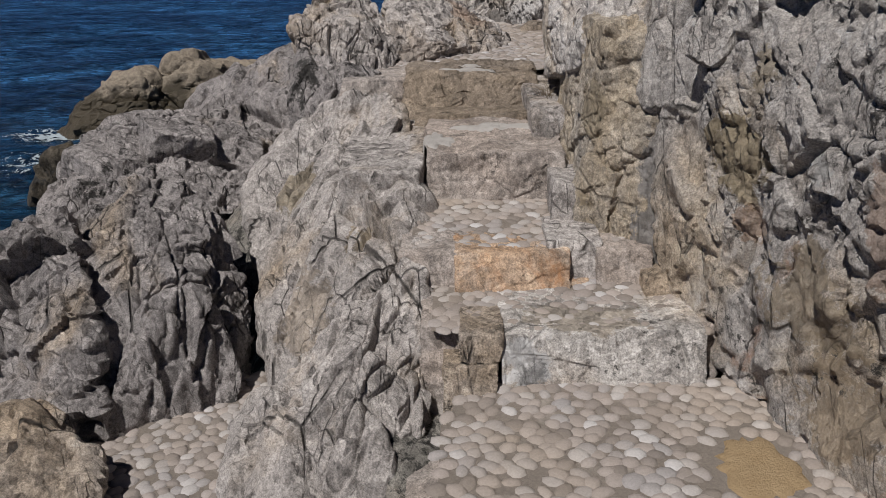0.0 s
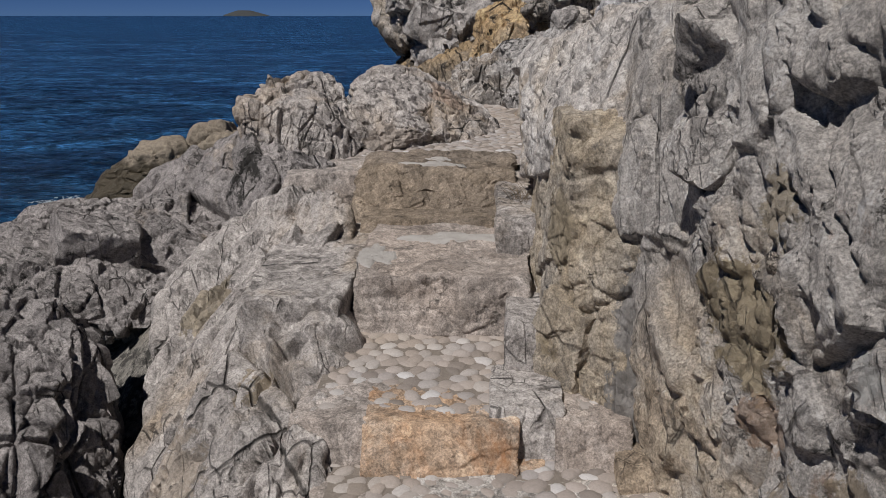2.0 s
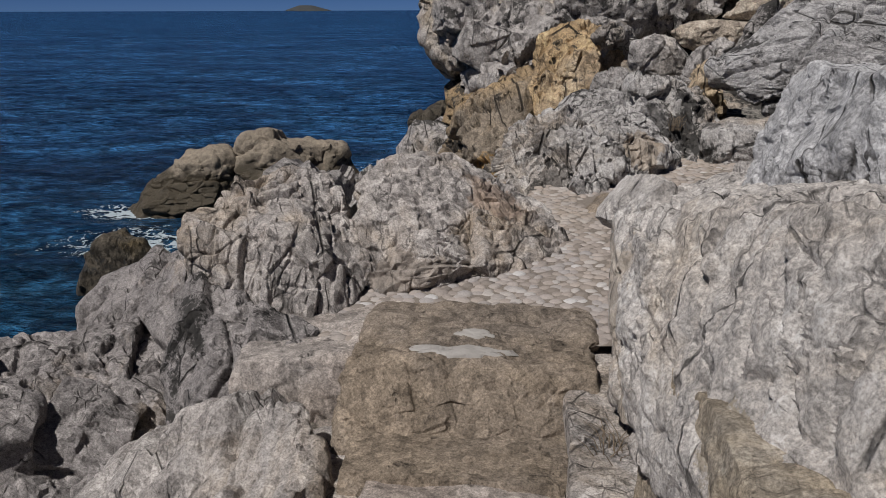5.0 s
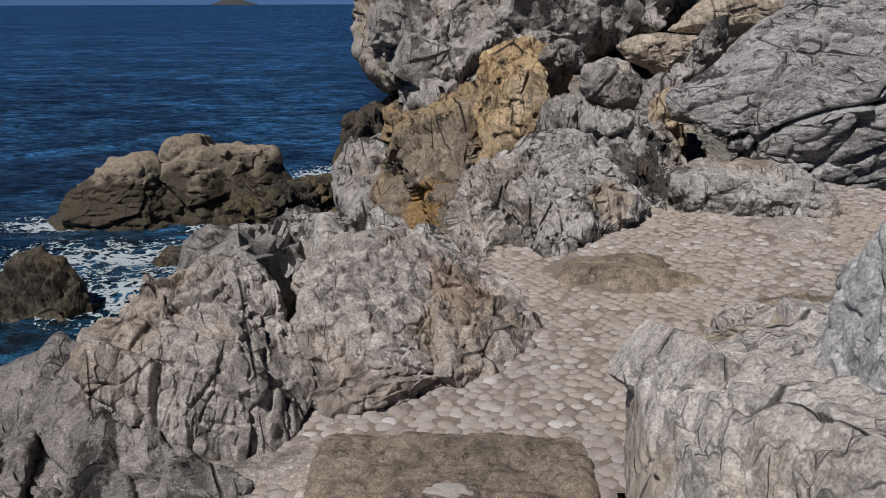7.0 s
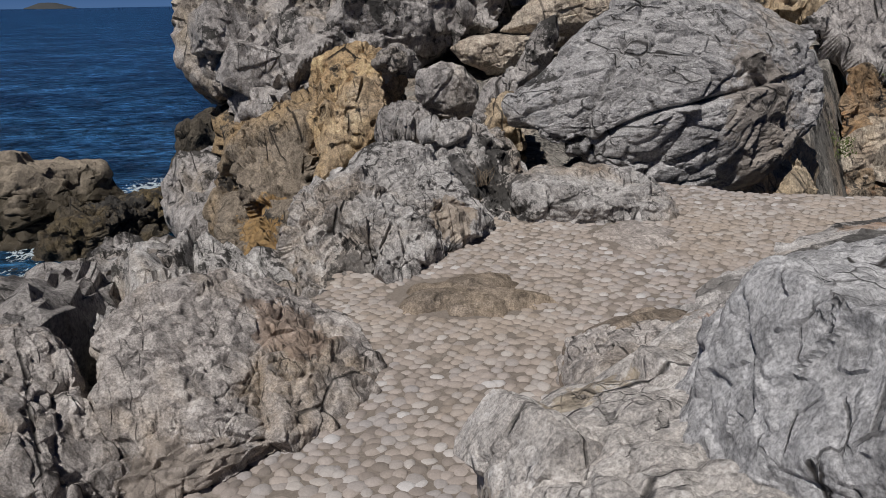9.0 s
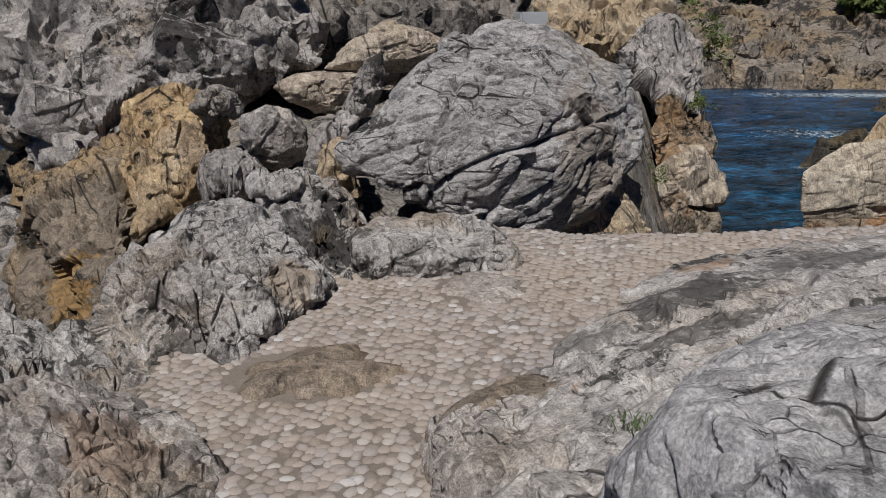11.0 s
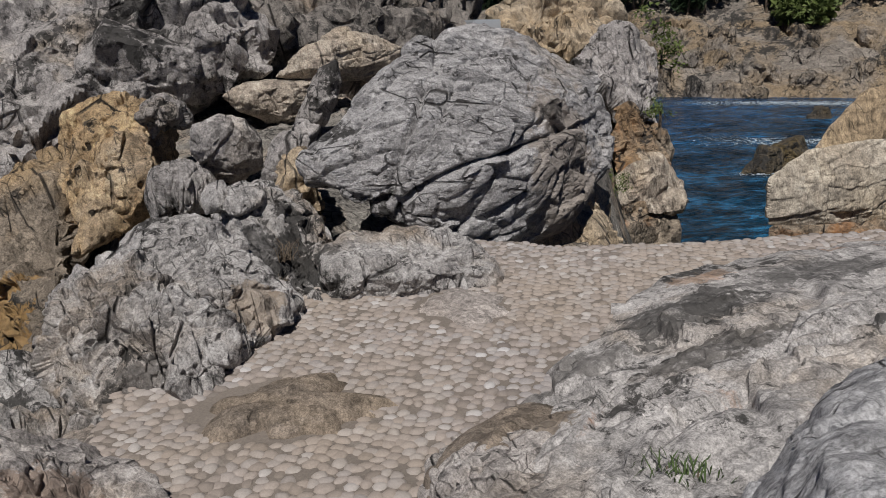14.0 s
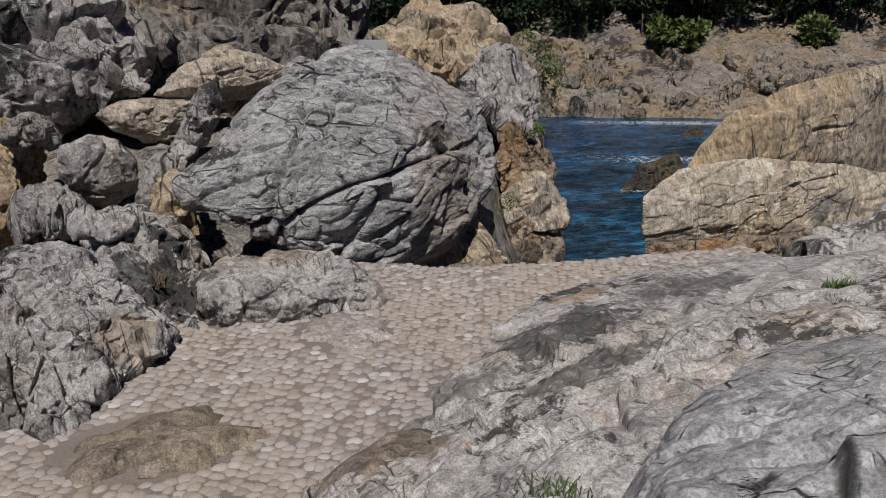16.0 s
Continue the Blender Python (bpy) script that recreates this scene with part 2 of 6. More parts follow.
M_BIG = limestone("boulder_limestone", (0.49, 0.475, 0.47), (0.47, 0.41, 0.35), 0.2, 0.04, 0.12, k=0.55, stretch=(0.7, 1, 1.9), turn=(0, 0.45, 0), stains_and_shade=[
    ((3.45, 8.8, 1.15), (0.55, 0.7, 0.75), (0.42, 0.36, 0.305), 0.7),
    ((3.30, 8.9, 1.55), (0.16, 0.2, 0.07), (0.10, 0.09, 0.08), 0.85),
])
M_CREAM = limestone("cream_limestone", (0.56, 0.48, 0.39), (0.55, 0.44, 0.32), 0.4, 0.0, 0.3, k=0.42, crk=0.6)
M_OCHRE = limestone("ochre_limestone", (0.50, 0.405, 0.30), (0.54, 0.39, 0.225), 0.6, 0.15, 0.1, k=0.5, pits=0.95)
M_OCHRE2 = limestone("layered_limestone", (0.50, 0.44, 0.355), (0.50, 0.41, 0.29), 0.5, 0.03, 0.5, k=0.4, rust=0.06, relief=0.3, crk=0.7, stains_and_shade=[
    ((9.2, 9.4, 0.35), (0.6, 0.6, 0.22), (0.25, 0.235, 0.22), 0.75),
    ((9.9, 9.2, 0.15), (0.5, 0.6, 0.14), (0.48, 0.25, 0.11), 0.75),
])
M_BROWN = limestone("brown_limestone", (0.30, 0.25, 0.195), (0.43, 0.31, 0.18), 0.5, 0.25, 0.1, k=0.45, stains_and_shade=[
    ((-0.35, 11.1, -0.05), (0.40, 1.0, 0.26), (0.56, 0.35, 0.14), 0.8),
])
M_RED = limestone("rusty_limestone", (0.36, 0.30, 0.23), (0.41, 0.27, 0.15), 0.5, 0.1, 0.2, k=0.5, stretch=(1, 1, 1.5), rust=0.3)
# stone of the crevice and back cliff, with their shade in its colour
M_DARK = limestone("shaded_limestone", (0.27, 0.245, 0.22), (0.33, 0.27, 0.21), 0.3, 0.4, 0.1, k=0.4)
M_FAR = limestone("shore_limestone", (0.31, 0.275, 0.235), (0.34, 0.26, 0.17), 0.5, 0.35, 0.2, k=0.12)
M_WET = limestone("wet_limestone", (0.10, 0.085, 0.065), (0.16, 0.12, 0.06), 0.5, 0.3, 0.05, k=0.3)
M_STEP = limestone("step_limestone", (0.39, 0.35, 0.32), (0.36, 0.305, 0.265), 0.6, 0.0, 0.25, relief=0.4, crk=0.15)
M_STEPBROWN = limestone("brown_step_limestone", (0.235, 0.195, 0.158), (0.255, 0.205, 0.155), 0.5, 0.0, 0.0, relief=0.45, crk=0.25)
M_STEPOCHRE = limestone("orange_step_limestone", (0.44, 0.375, 0.31), (0.47, 0.30, 0.18), 0.65, 0.0, 0.3, rust=0.32, relief=0.45, crk=0.3)
M_STEPWHITE = limestone("speckled_step_limestone", (0.48, 0.45, 0.42), WARM, 0.3, 0.12, 0.9, relief=0.6, crk=0.4, stains_and_shade=[
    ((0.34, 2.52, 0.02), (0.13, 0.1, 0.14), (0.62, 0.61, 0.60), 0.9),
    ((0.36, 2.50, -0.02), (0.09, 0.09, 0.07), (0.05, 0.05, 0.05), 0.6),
    ((0.55, 2.75, 0.11), (0.24, 0.14, 0.05), (0.36, 0.31, 0.25), 0.8),
])


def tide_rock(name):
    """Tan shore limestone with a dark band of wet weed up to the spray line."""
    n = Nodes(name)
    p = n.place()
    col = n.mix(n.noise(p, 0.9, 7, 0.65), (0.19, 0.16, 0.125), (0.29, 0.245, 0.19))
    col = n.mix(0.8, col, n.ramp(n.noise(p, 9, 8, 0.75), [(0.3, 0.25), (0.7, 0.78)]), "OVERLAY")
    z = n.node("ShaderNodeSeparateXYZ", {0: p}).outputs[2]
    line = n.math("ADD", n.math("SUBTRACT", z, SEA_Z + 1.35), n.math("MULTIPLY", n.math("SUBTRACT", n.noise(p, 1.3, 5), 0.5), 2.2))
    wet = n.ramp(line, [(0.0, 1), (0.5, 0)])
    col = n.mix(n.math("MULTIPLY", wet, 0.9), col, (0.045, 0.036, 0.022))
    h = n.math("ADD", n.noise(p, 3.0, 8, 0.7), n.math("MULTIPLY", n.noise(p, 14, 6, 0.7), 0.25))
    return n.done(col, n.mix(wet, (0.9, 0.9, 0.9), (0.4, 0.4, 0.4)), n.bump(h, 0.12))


def mortar_material():
    n = Nodes("pebble_mortar")
    p = n.place()
    col = n.mix(n.noise(p, 2.2, 6), (0.15, 0.13, 0.11), (0.24, 0.205, 0.175))
    col = n.mix(0.6, col, n.ramp(n.noise(p, 90, 6, 0.8), [(0.3, 0.3), (0.7, 0.72)]), "OVERLAY")
    col = n.mix(n.ramp(n.noise(p, 6, 8, 0.7), [(0.56, 0), (0.68, 0.5)]), col, (0.43, 0.39, 0.345))
    return n.done(col, 0.95, n.bump(n.noise(p, 70, 8, 0.75), 0.006))


def pebble_material(name, source, socket):
    n = Nodes(name)
    p = n.place()
    rnd = n.node(source).outputs[socket]
    col = n.ramp(rnd, [(0.0, (0.17, 0.148, 0.132)), (0.2, (0.27, 0.235, 0.212)), (0.5, (0.345, 0.302, 0.275)), (0.72, (0.29, 0.27, 0.262)), (0.92, (0.37, 0.342, 0.322)), (1.0, (0.47, 0.455, 0.45))])
    col = n.mix(n.ramp(n.noise(p, 1.3, 5), [(0.40, 0), (0.66, 0.55)]), col, (0.335, 0.275, 0.215))
    col = n.mix(0.5, col, n.ramp(n.noise(p, 130, 6, 0.75), [(0.3, 0.35), (0.7, 0.65)]), "OVERLAY")
    return n.done(col, 0.8, n.bump(n.noise(p, 90, 6, 0.7), 0.003), spec=0.3)


def plain(name, a, b, scale, rough=0.9, bump=0.004, **more):
    n = Nodes(name)
    p = n.place()
    col = n.mix(n.noise(p, scale, 7, 0.68), a, b)
    return n.done(col, rough, n.bump(n.noise(p, scale * 6, 7, 0.7), bump), **more)


def sea_material():
    n = Nodes("sea_water")
    p = n.place()
    col = n.mix(n.ramp(n.noise(n.place(1, (1, 2.2, 1)), 0.02, 5), [(0.35, 0), (0.65, 1)]), (0.013, 0.052, 0.124), (0.017, 0.066, 0.146))
    # shallow water over rock near the shore is greener
    near = n.node("ShaderNodeSeparateXYZ", {0: p})
    d = n.math("ADD", n.math("MULTIPLY", near.outputs[1], 1.0), n.math("MULTIPLY", near.outputs[0], -0.4))
    col = n.mix(n.ramp(n.math("DIVIDE", d, 60.0), [(0.15, 0.75), (0.75, 0)]), col, (0.010, 0.060, 0.095))
    # bright and dark ripple faces: the sky's reflection painted into the colour
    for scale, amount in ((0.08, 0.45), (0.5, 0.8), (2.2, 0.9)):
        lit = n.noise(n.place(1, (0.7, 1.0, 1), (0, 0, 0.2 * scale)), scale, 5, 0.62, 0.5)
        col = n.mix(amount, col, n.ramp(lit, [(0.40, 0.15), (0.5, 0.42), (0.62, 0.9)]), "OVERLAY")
    a = n.noise(n.place(1, (0.55, 1.0, 1)), 0.6, 6, 0.62, 0.4)
    b = n.noise(n.place(1, (0.7, 1.0, 1), (0, 0, 0.5)), 2.6, 5, 0.6, 0.3)
    c = n.noise(n.place(1, (0.6, 1.0, 1), (0, 0, -0.3)), 0.09, 4, 0.5)
    h = n.math("ADD", n.math("MULTIPLY", a, 1.0), n.math("ADD", n.math("MULTIPLY", b, 0.42), n.math("MULTIPLY", c, 1.8)))
    return n.done(col, 0.18, n.bump(h, 1.2, 1.0), spec=0.25, IOR=1.333)


M_MORTAR = mortar_material()
M_PEBBLE = pebble_material("pebble_stone", "ShaderNodeObjectInfo", "Random")
M_PEBBLES = pebble_material("pebble_stones", "ShaderNodeNewGeometry", "Random Per Island")
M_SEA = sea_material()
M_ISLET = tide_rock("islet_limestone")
M_FOAM = plain("sea_foam", (0.22, 0.30, 0.34), (0.55, 0.60, 0.63), 9.0, 0.8, 0.02)
M_SOIL = limestone("ground_limestone", (0.30, 0.28, 0.25), WARM, 0.4, 0.4, 0.2)
M_PLASTER = plain("white_mortar", (0.33, 0.305, 0.28), (0.46, 0.44, 0.415), 22.0, 0.95, 0.008)
M_OCHREMORTAR = plain("ochre_mortar", (0.26, 0.175, 0.09), (0.40, 0.30, 0.18), 14.0, 0.95, 0.010)
M_BROWNROCK = plain("brown_bedrock", (0.22, 0.175, 0.125), (0.33, 0.265, 0.19), 7.0, 0.95, 0.012)
M_LEAF = plain("samphire_leaf", (0.05, 0.085, 0.03), (0.10, 0.14, 0.05), 30.0, 0.6)
M_PINE = plain("pine_leaf", (0.010, 0.022, 0.010), (0.030, 0.050, 0.018), 0.6, 0.7)
M_SHRUB = plain("shrub_leaf", (0.06, 0.09, 0.02), (0.13, 0.16, 0.05), 3.0, 0.7)
M_TWIG = plain("dry_twig", (0.13, 0.10, 0.07), (0.24, 0.19, 0.14), 40.0, 0.9)
M_BARK = plain("pine_bark", (0.08, 0.06, 0.045), (0.14, 0.11, 0.08), 4.0, 0.95)
M_ISLAND = plain("island_scrub", (0.035, 0.04, 0.045), (0.06, 0.062, 0.06), 0.02, 0.95)
M_CONCRETE = plain("grey_concrete", (0.32, 0.34, 0.36), (0.40, 0.42, 0.44), 6.0, 0.9)

# ---- shape tools ----


def hash01(i, seed):
    h = (i[..., 0].astype(np.int64) * 374761393 + i[..., 1].astype(np.int64) * 668265263 + i[..., 2].astype(np.int64) * 2147483647 + seed * 974711) & 0xFFFFFFFF
    h = ((h ^ (h >> 13)) * 1274126177) & 0xFFFFFFFF
    h = ((h ^ (h >> 16)) * 2246822519) & 0xFFFFFFFF
    return ((h ^ (h >> 15)) & 0xFFFFFF) / float(0xFFFFFF)


def vnoise(p, seed):
    """Smooth value noise from -1 to 1 at rows of places."""
    i = np.floor(p).astype(np.int64)
    f = p - i
    f = f * f * f * (f * (f * 6 - 15) + 10)
    out = 0
    for dx in (0, 1):
        for dy in (0, 1):
            for dz in (0, 1):
                w = (f[:, 0] if dx else 1 - f[:, 0]) * (f[:, 1] if dy else 1 - f[:, 1]) * (f[:, 2] if dz else 1 - f[:, 2])
                out = out + w * hash01(i + (dx, dy, dz), seed)
    return out * 2 - 1


def fbm(p, seed, octaves=4, gain=0.5):
    out, a = 0, 1.0
    for o in range(octaves):
        out = out + a * vnoise(p * 2.03**o + 17.3 * o, seed + o)
        a *= gain
    return out


def cells(p, seed):
    """Cell noise: the gap between the two nearest cell centres, and a number of its own for the nearest cell."""
    i = np.floor(p).astype(np.int64)
    f1 = np.full(len(p), 9.0)
    f2 = np.full(len(p), 9.0)
    own = np.zeros(len(p))
    off = np.zeros((len(p), 3))
    for dx in (-1, 0, 1):
        for dy in (-1, 0, 1):
            for dz in (-1, 0, 1):
                c = i + (dx, dy, dz)
                q = c + np.stack([hash01(c, seed + s) for s in (1, 2, 3)], -1)
                d = np.sqrt(((q - p) ** 2).sum(-1))
                closer = d < f1
                off = np.where(closer[:, None], p - q, off)
                f2 = np.where(closer, f1, np.minimum(f2, d))
                own = np.where(closer, hash01(c, seed + 4), own)
                f1 = np.where(closer, d, f1)
    tilt = np.stack([vnoise(np.column_stack([own * 911.7, own * 0, own * 0 + k]), seed + 40 + k) for k in range(3)], -1)
    return f1, f2 - f1, own, (tilt * off).sum(-1)


def mesh_from(name, verts, faces, material, smooth=True):
    me = bpy.data.meshes.new(name)
    verts, faces = np.asarray(verts, np.float32), np.asarray(faces, np.int32)
    n = faces.shape[1]
    me.vertices.add(len(verts)), me.loops.add(faces.size), me.polygons.add(len(faces))
    me.vertices.foreach_set("co", verts.ravel())
    me.loops.foreach_set("vertex_index", faces.ravel())
    me.polygons.foreach_set("loop_start", np.arange(0, faces.size, n, dtype=np.int32))
    me.polygons.foreach_set("use_smooth", np.full(len(faces), smooth))
    me.update(calc_edges=True)
    if material:
        me.materials.append(material)
    return me


def part(name, me, parent, label=""):
    ob = new(name, me)
    ob.parent = parent
    return tagged(ob, label=label)


_balls = {}


def ball(level):
    """Directions and triangles of a finely divided icosahedron."""
    if level not in _balls:
        bm = bmesh.new()
        bmesh.ops.create_icosphere(bm, subdivisions=level, radius=1.0)
        _balls[level] = (np.array([v.co[:] for v in bm.verts]), np.array([[v.index for v in f.verts] for f in bm.faces]))
        bm.free()
    return _balls[level]


def hull_planes(corners):
    bm = bmesh.new()
    for c in corners:
        bm.verts.new(c)
    bmesh.ops.convex_hull(bm, input=bm.verts[:])
    centre = np.mean([v.co[:] for v in bm.verts if v.link_faces], 0)
    normals, dist = [], []
    for f in bm.faces:
        f.normal_update()
        n = np.array(f.normal[:])
        d = float(n @ (np.array(f.verts[0].co[:]) - centre))
        if d < 0:
            n, d = -n, -d
        normals.append(n), dist.append(max(d, 0.02))
    ext = np.ptp(np.array([v.co[:] for v in bm.verts if v.link_faces]), axis=0)
    bm.free()
    return centre, np.array(normals), np.array(dist), ext


def turned(axis, stretch):
    """A matrix that squeezes space along axis, so that noise is drawn out that way."""
    a = np.array(axis, float)
    a /= np.linalg.norm(a)
    return np.eye(3) - (1 - 1 / stretch) * np.outer(a, a)


# style: roundness, lumps, facets, cracks, fine, axis of the grain, stretch
STYLES = {
    "crag": (18, 0.05, 0.11, 0.046, 0.022, (0.2, 0.1, 1.0), 1.3),
    "column": (20, 0.04, 0.08, 0.050, 0.018, (0.12, 0.25, 1.0), 3.2),
    "rib": (20, 0.03, 0.07, 0.050, 0.014, (-0.25, -0.65, -0.7), 3.5),
    "smooth": (16, 0.04, 0.06, 0.020, 0.012, (1.0, 0.3, 0.2), 1.6),
    "wall": (28, 0.03, 0.034, 0.026, 0.014, (0.3, 0.4, 1.0), 1.5),
    "big": (16, 0.035, 0.05, 0.034, 0.010, (0.8, 0.2, 0.45), 2.4),
    "pitted": (16, 0.06, 0.08, 0.020, 0.020, (0.1, 0.2, 1.0), 1.4),
    "strata": (16, 0.06, 0.12, 0.045, 0.030, (1.0, 0.4, 0.05), 2.6),
    "block": (26, 0.03, 0.04, 0.022, 0.010, (1.0, 0.2, 0.1), 2.2),
    "stone": (6, 0.06, 0.05, 0.015, 0.012, (1.0, 0.1, 0.0), 1.8),
    "boulder": (16, 0.045, 0.055, 0.040, 0.014, (0.1, 0.25, 1.0), 1.9),
    "step": (24, 0.03, 0.025, 0.004, 0.006, (1.0, 0.1, 0.0), 1.8),
}


SMALL = {"crag": 0.45, "column": 0.4, "rib": 0.8, "smooth": 0.55, "wall": 1.2, "big": 0.45, "pitted": 1.0, "strata": 1.0, "block": 0.7, "boulder": 0.45, "stone": 0.3, "step": 0.2}
PATH_SIDE = (0.3, 3.0, 1.6)


def rock_mesh(name, corners, lv=5, style="crag", mat=None, seed=0, rough=1.0, grain=0.0):
    """A rock blocked out by its corners, with rounded edges, facets, cracks and a weathered surface."""
    power, lumps, facets, cracks, fine, axis, stretch = STYLES[style]
    centre, normals, dist, ext = hull_planes(corners)
    dirs, tris = ball(lv)
    # more points on the side towards the path
    front = np.array(PATH_SIDE) - centre
    dirs = dirs + (0.82 if style == "wall" else 0.66) * front / np.linalg.norm(front)
    dirs = dirs / np.linalg.norm(dirs, axis=1)[:, None]

    def reach(way):
        pull = np.clip(way @ normals.T / dist, 0, None) ** power
        return pull, pull.sum(1) ** (-1 / power)

    way = dirs * (0.25 * ext.mean() + 0.75 * ext)
    way /= np.linalg.norm(way, axis=1)[:, None]
    pull, r = reach(way)
    arm = np.array(corners, float) - centre
    span = np.linalg.norm(arm, axis=1)
    near = span > 0.5 * span.max()
    _, soft = reach(arm[near] / span[near][:, None])
    full = np.median(np.minimum(span[near] / soft, 2.0))
    hard = 1 / np.max(way @ normals.T / dist, axis=1)
    pos = centre + way * np.minimum(r * full, hard * (1.0 if style in ("step", "block", "wall") else 1.06))[:, None]
    out = pull @ normals
    out /= np.linalg.norm(out, axis=1)[:, None]
    s = grain or float(np.clip(np.prod(ext) ** (1 / 3), 0.25, 6.0))
    m = turned(axis, stretch)
    warp = np.stack([fbm(pos * 2.2 / s, seed * 31 + a, 3) for a in (5, 6, 7)], -1) * 0.016 * s
    q = (pos + warp) @ m
    d = 0.7 * lumps * fbm(pos * 1.6 / s, seed * 7 + 1, 3)
    for size, amount, deep, wide in ((0.46, 1.0, 1.0, 0.022), (0.19, 0.55, 0.5, 0.035), (0.075, 0.34, 0.26, 0.06)):
        if size < 0.1 and lv < 6:
            continue
        f1, gap, own, tilt = cells(q / (size * s), seed * 17 + int(100 * size))
        groove = np.exp(-((gap / wide) ** 2)) * np.clip(fbm(pos * 3.1 / s, seed + 60, 2) * 2 + 0.7, 0, 1)
        soft = 0.45 + 0.55 * np.clip(gap / 0.035, 0, 1)
        d = d + amount * facets * (0.5 * (own - 0.5) + 1.25 * tilt) * soft - deep * cracks * groove
    d = d - 0.6 * fine * np.abs(fbm(q * 7.0 / s, seed * 5 + 2, 4, 0.62))
    if lv > 6:
        # broken edges and splits a hand wide and a finger wide
        for size, amount, deep in ((0.11, 0.14, 0.020), (0.045, 0.14, 0.009)):
            f1, gap, own, tilt = cells(q / size, seed * 13 + int(1000 * size))
            groove = np.exp(-((gap / 0.13) ** 2)) * np.clip(fbm(pos * 4.0, seed + 33, 2) * 2 + 0.4, 0, 1)
            d = d + (amount * size * (own - 0.5 + 1.3 * tilt) * np.clip(gap / 0.12, 0, 1) - deep * groove) * (SMALL[style] / s)
    if style == "pitted":
        pit, _, odd, _ = cells(pos / (0.10 * s), seed + 77)
        d = d - 0.05 * np.clip(1 - pit / 0.33, 0, 1) * (odd > 0.45)
    # even out single points, so that ledges run clean
    ends = np.concatenate([tris[:, [0, 1]], tris[:, [1, 2]], tris[:, [2, 0]]])
    total = np.bincount(ends[:, 0], d[ends[:, 1]], len(d)) / np.bincount(ends[:, 0], minlength=len(d))
    d = 0.72 * d + 0.28 * total
    d = d - np.median(d)
    pos = pos + out * (d * s * rough)[:, None]
    me = mesh_from(name, pos, tris, mat)
    me.set_sharp_from_angle(angle=radians(38))
    return me


def rock(name, label, how, corners, category="rock"):
    return tagged(new(name, rock_mesh(name, corners, **how)), label, category)


# ---- the sea ----


def grid(name, xs, ys, height, material, keep=None):
    gx, gy = np.meshgrid(xs, ys)
    p = np.stack([gx.ravel(), gy.ravel()], -1)
    v = np.column_stack([p, height(p[:, 0], p[:, 1])])
    nx, ny = len(xs), len(ys)
    i = (np.arange(ny - 1)[:, None] * nx + np.arange(nx - 1)).ravel()
    faces = np.stack([i, i + 1, i + nx + 1, i + nx], -1)
    if keep is not None:
        faces = faces[keep(v[faces].mean(1))]
        used, inv = np.unique(faces, return_inverse=True)
        v, faces = v[used], inv.reshape(faces.shape)
    return mesh_from(name, v, faces, material)


def step01(a, b, x):
    f = np.clip((x - a) / (b - a), 0, 1)
    return f * f * (3 - 2 * f)


def swell(x, y):
    p = np.column_stack([x * 0.22, y * 0.34, 0 * x])
    return SEA_Z + 0.10 * (1 - step01(45, 115, y)) * (1 - step01(50, 95, np.abs(x))) * fbm(p, 900, 5, 0.55)


far_steps = np.array([140, 200, 300, 500, 900, 1600, 2600, 3800, 4800.0])
near_x = np.linspace(-100, 120, 441)
near_y = np.linspace(6, 130, 311)
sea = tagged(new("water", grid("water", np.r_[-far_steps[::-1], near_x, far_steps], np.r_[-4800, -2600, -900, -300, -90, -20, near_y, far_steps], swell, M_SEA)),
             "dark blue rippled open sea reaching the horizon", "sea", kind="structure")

# ---- bedrock, landings and path ----


def bedrock(x, y):
    """The rock under everything: climbs with the steps, falls to the sea on the left and beyond the path's far end."""
    level = -0.20 + 0.80 * step01(2.4, 5.2, y) + 0.11 * np.clip(y - 8.8, 0, 6)
    left = np.interp(y, [0, 2.2, 2.9, 4.5, 6, 7, 8.3, 11, 13, 15], [0.0, -0.1, -0.3, -0.7, -0.6, -0.1, 0.5, 1.1, 0.6, -0.4])
    steep = np.interp(y, [0, 3.6, 4.6, 8, 11], [1.5, 1.2, 0.75, 1.0, 1.8])
    z = level - steep * np.clip(left - x, 0, None)
    right = 2.7 + 0.69 * (y - 7.6)
    z = z - 2.2 * np.clip(x - right, 0, None) * step01(7.4, 8.0, y) - 1.2 * np.clip(y - 18, 0, None)
    p = np.column_stack([x, y, 0 * x])
    f1, gap, own, tilt = cells(p * 2.0, 12)
    z = z + 0.06 * fbm(p * 1.3, 55, 4) + 0.06 * (own - 0.5) + 0.10 * tilt
    return np.maximum(z - 0.10 * (y < 8.2), SEA_Z - 1.5)


tagged(new("ground", grid("ground", np.linspace(-9, 14, 300), np.linspace(-4, 24, 360), bedrock, M_SOIL)), "grey broken bedrock between the boulders", "bedrock", kind="structure")


def path_z(x, y):
    return 0.67 + 0.035 * (x + 0.3) + 0.045 * (y - 5.6)


def wavy(x, y, a=0.008):
    return a * fbm(np.column_stack([x * 3, y * 3, 0 * x]), 66, 3)


def path_area(x, y):
    left = np.interp(y, [5.0, 5.5, 6.5, 7.2, 8.2], [-0.42, -0.42, 0.15, 0.3, 0.9])
    far = np.interp(x, [0, 2.3, 2.8, 3.7, 4.4], [8.6, 8.4, 7.9, 7.55, 7.3])
    near = np.interp(x, [-0.5, -0.2, 0.6, 1.0, 1.3, 2.0, 2.5, 2.85, 3.5, 4], [5.16, 5.10, 5.10, 5.3, 5.9, 6.45, 6.8, 7.1, 7.1, 7.0])
    return (x > left) & (y < far) & (y > near)


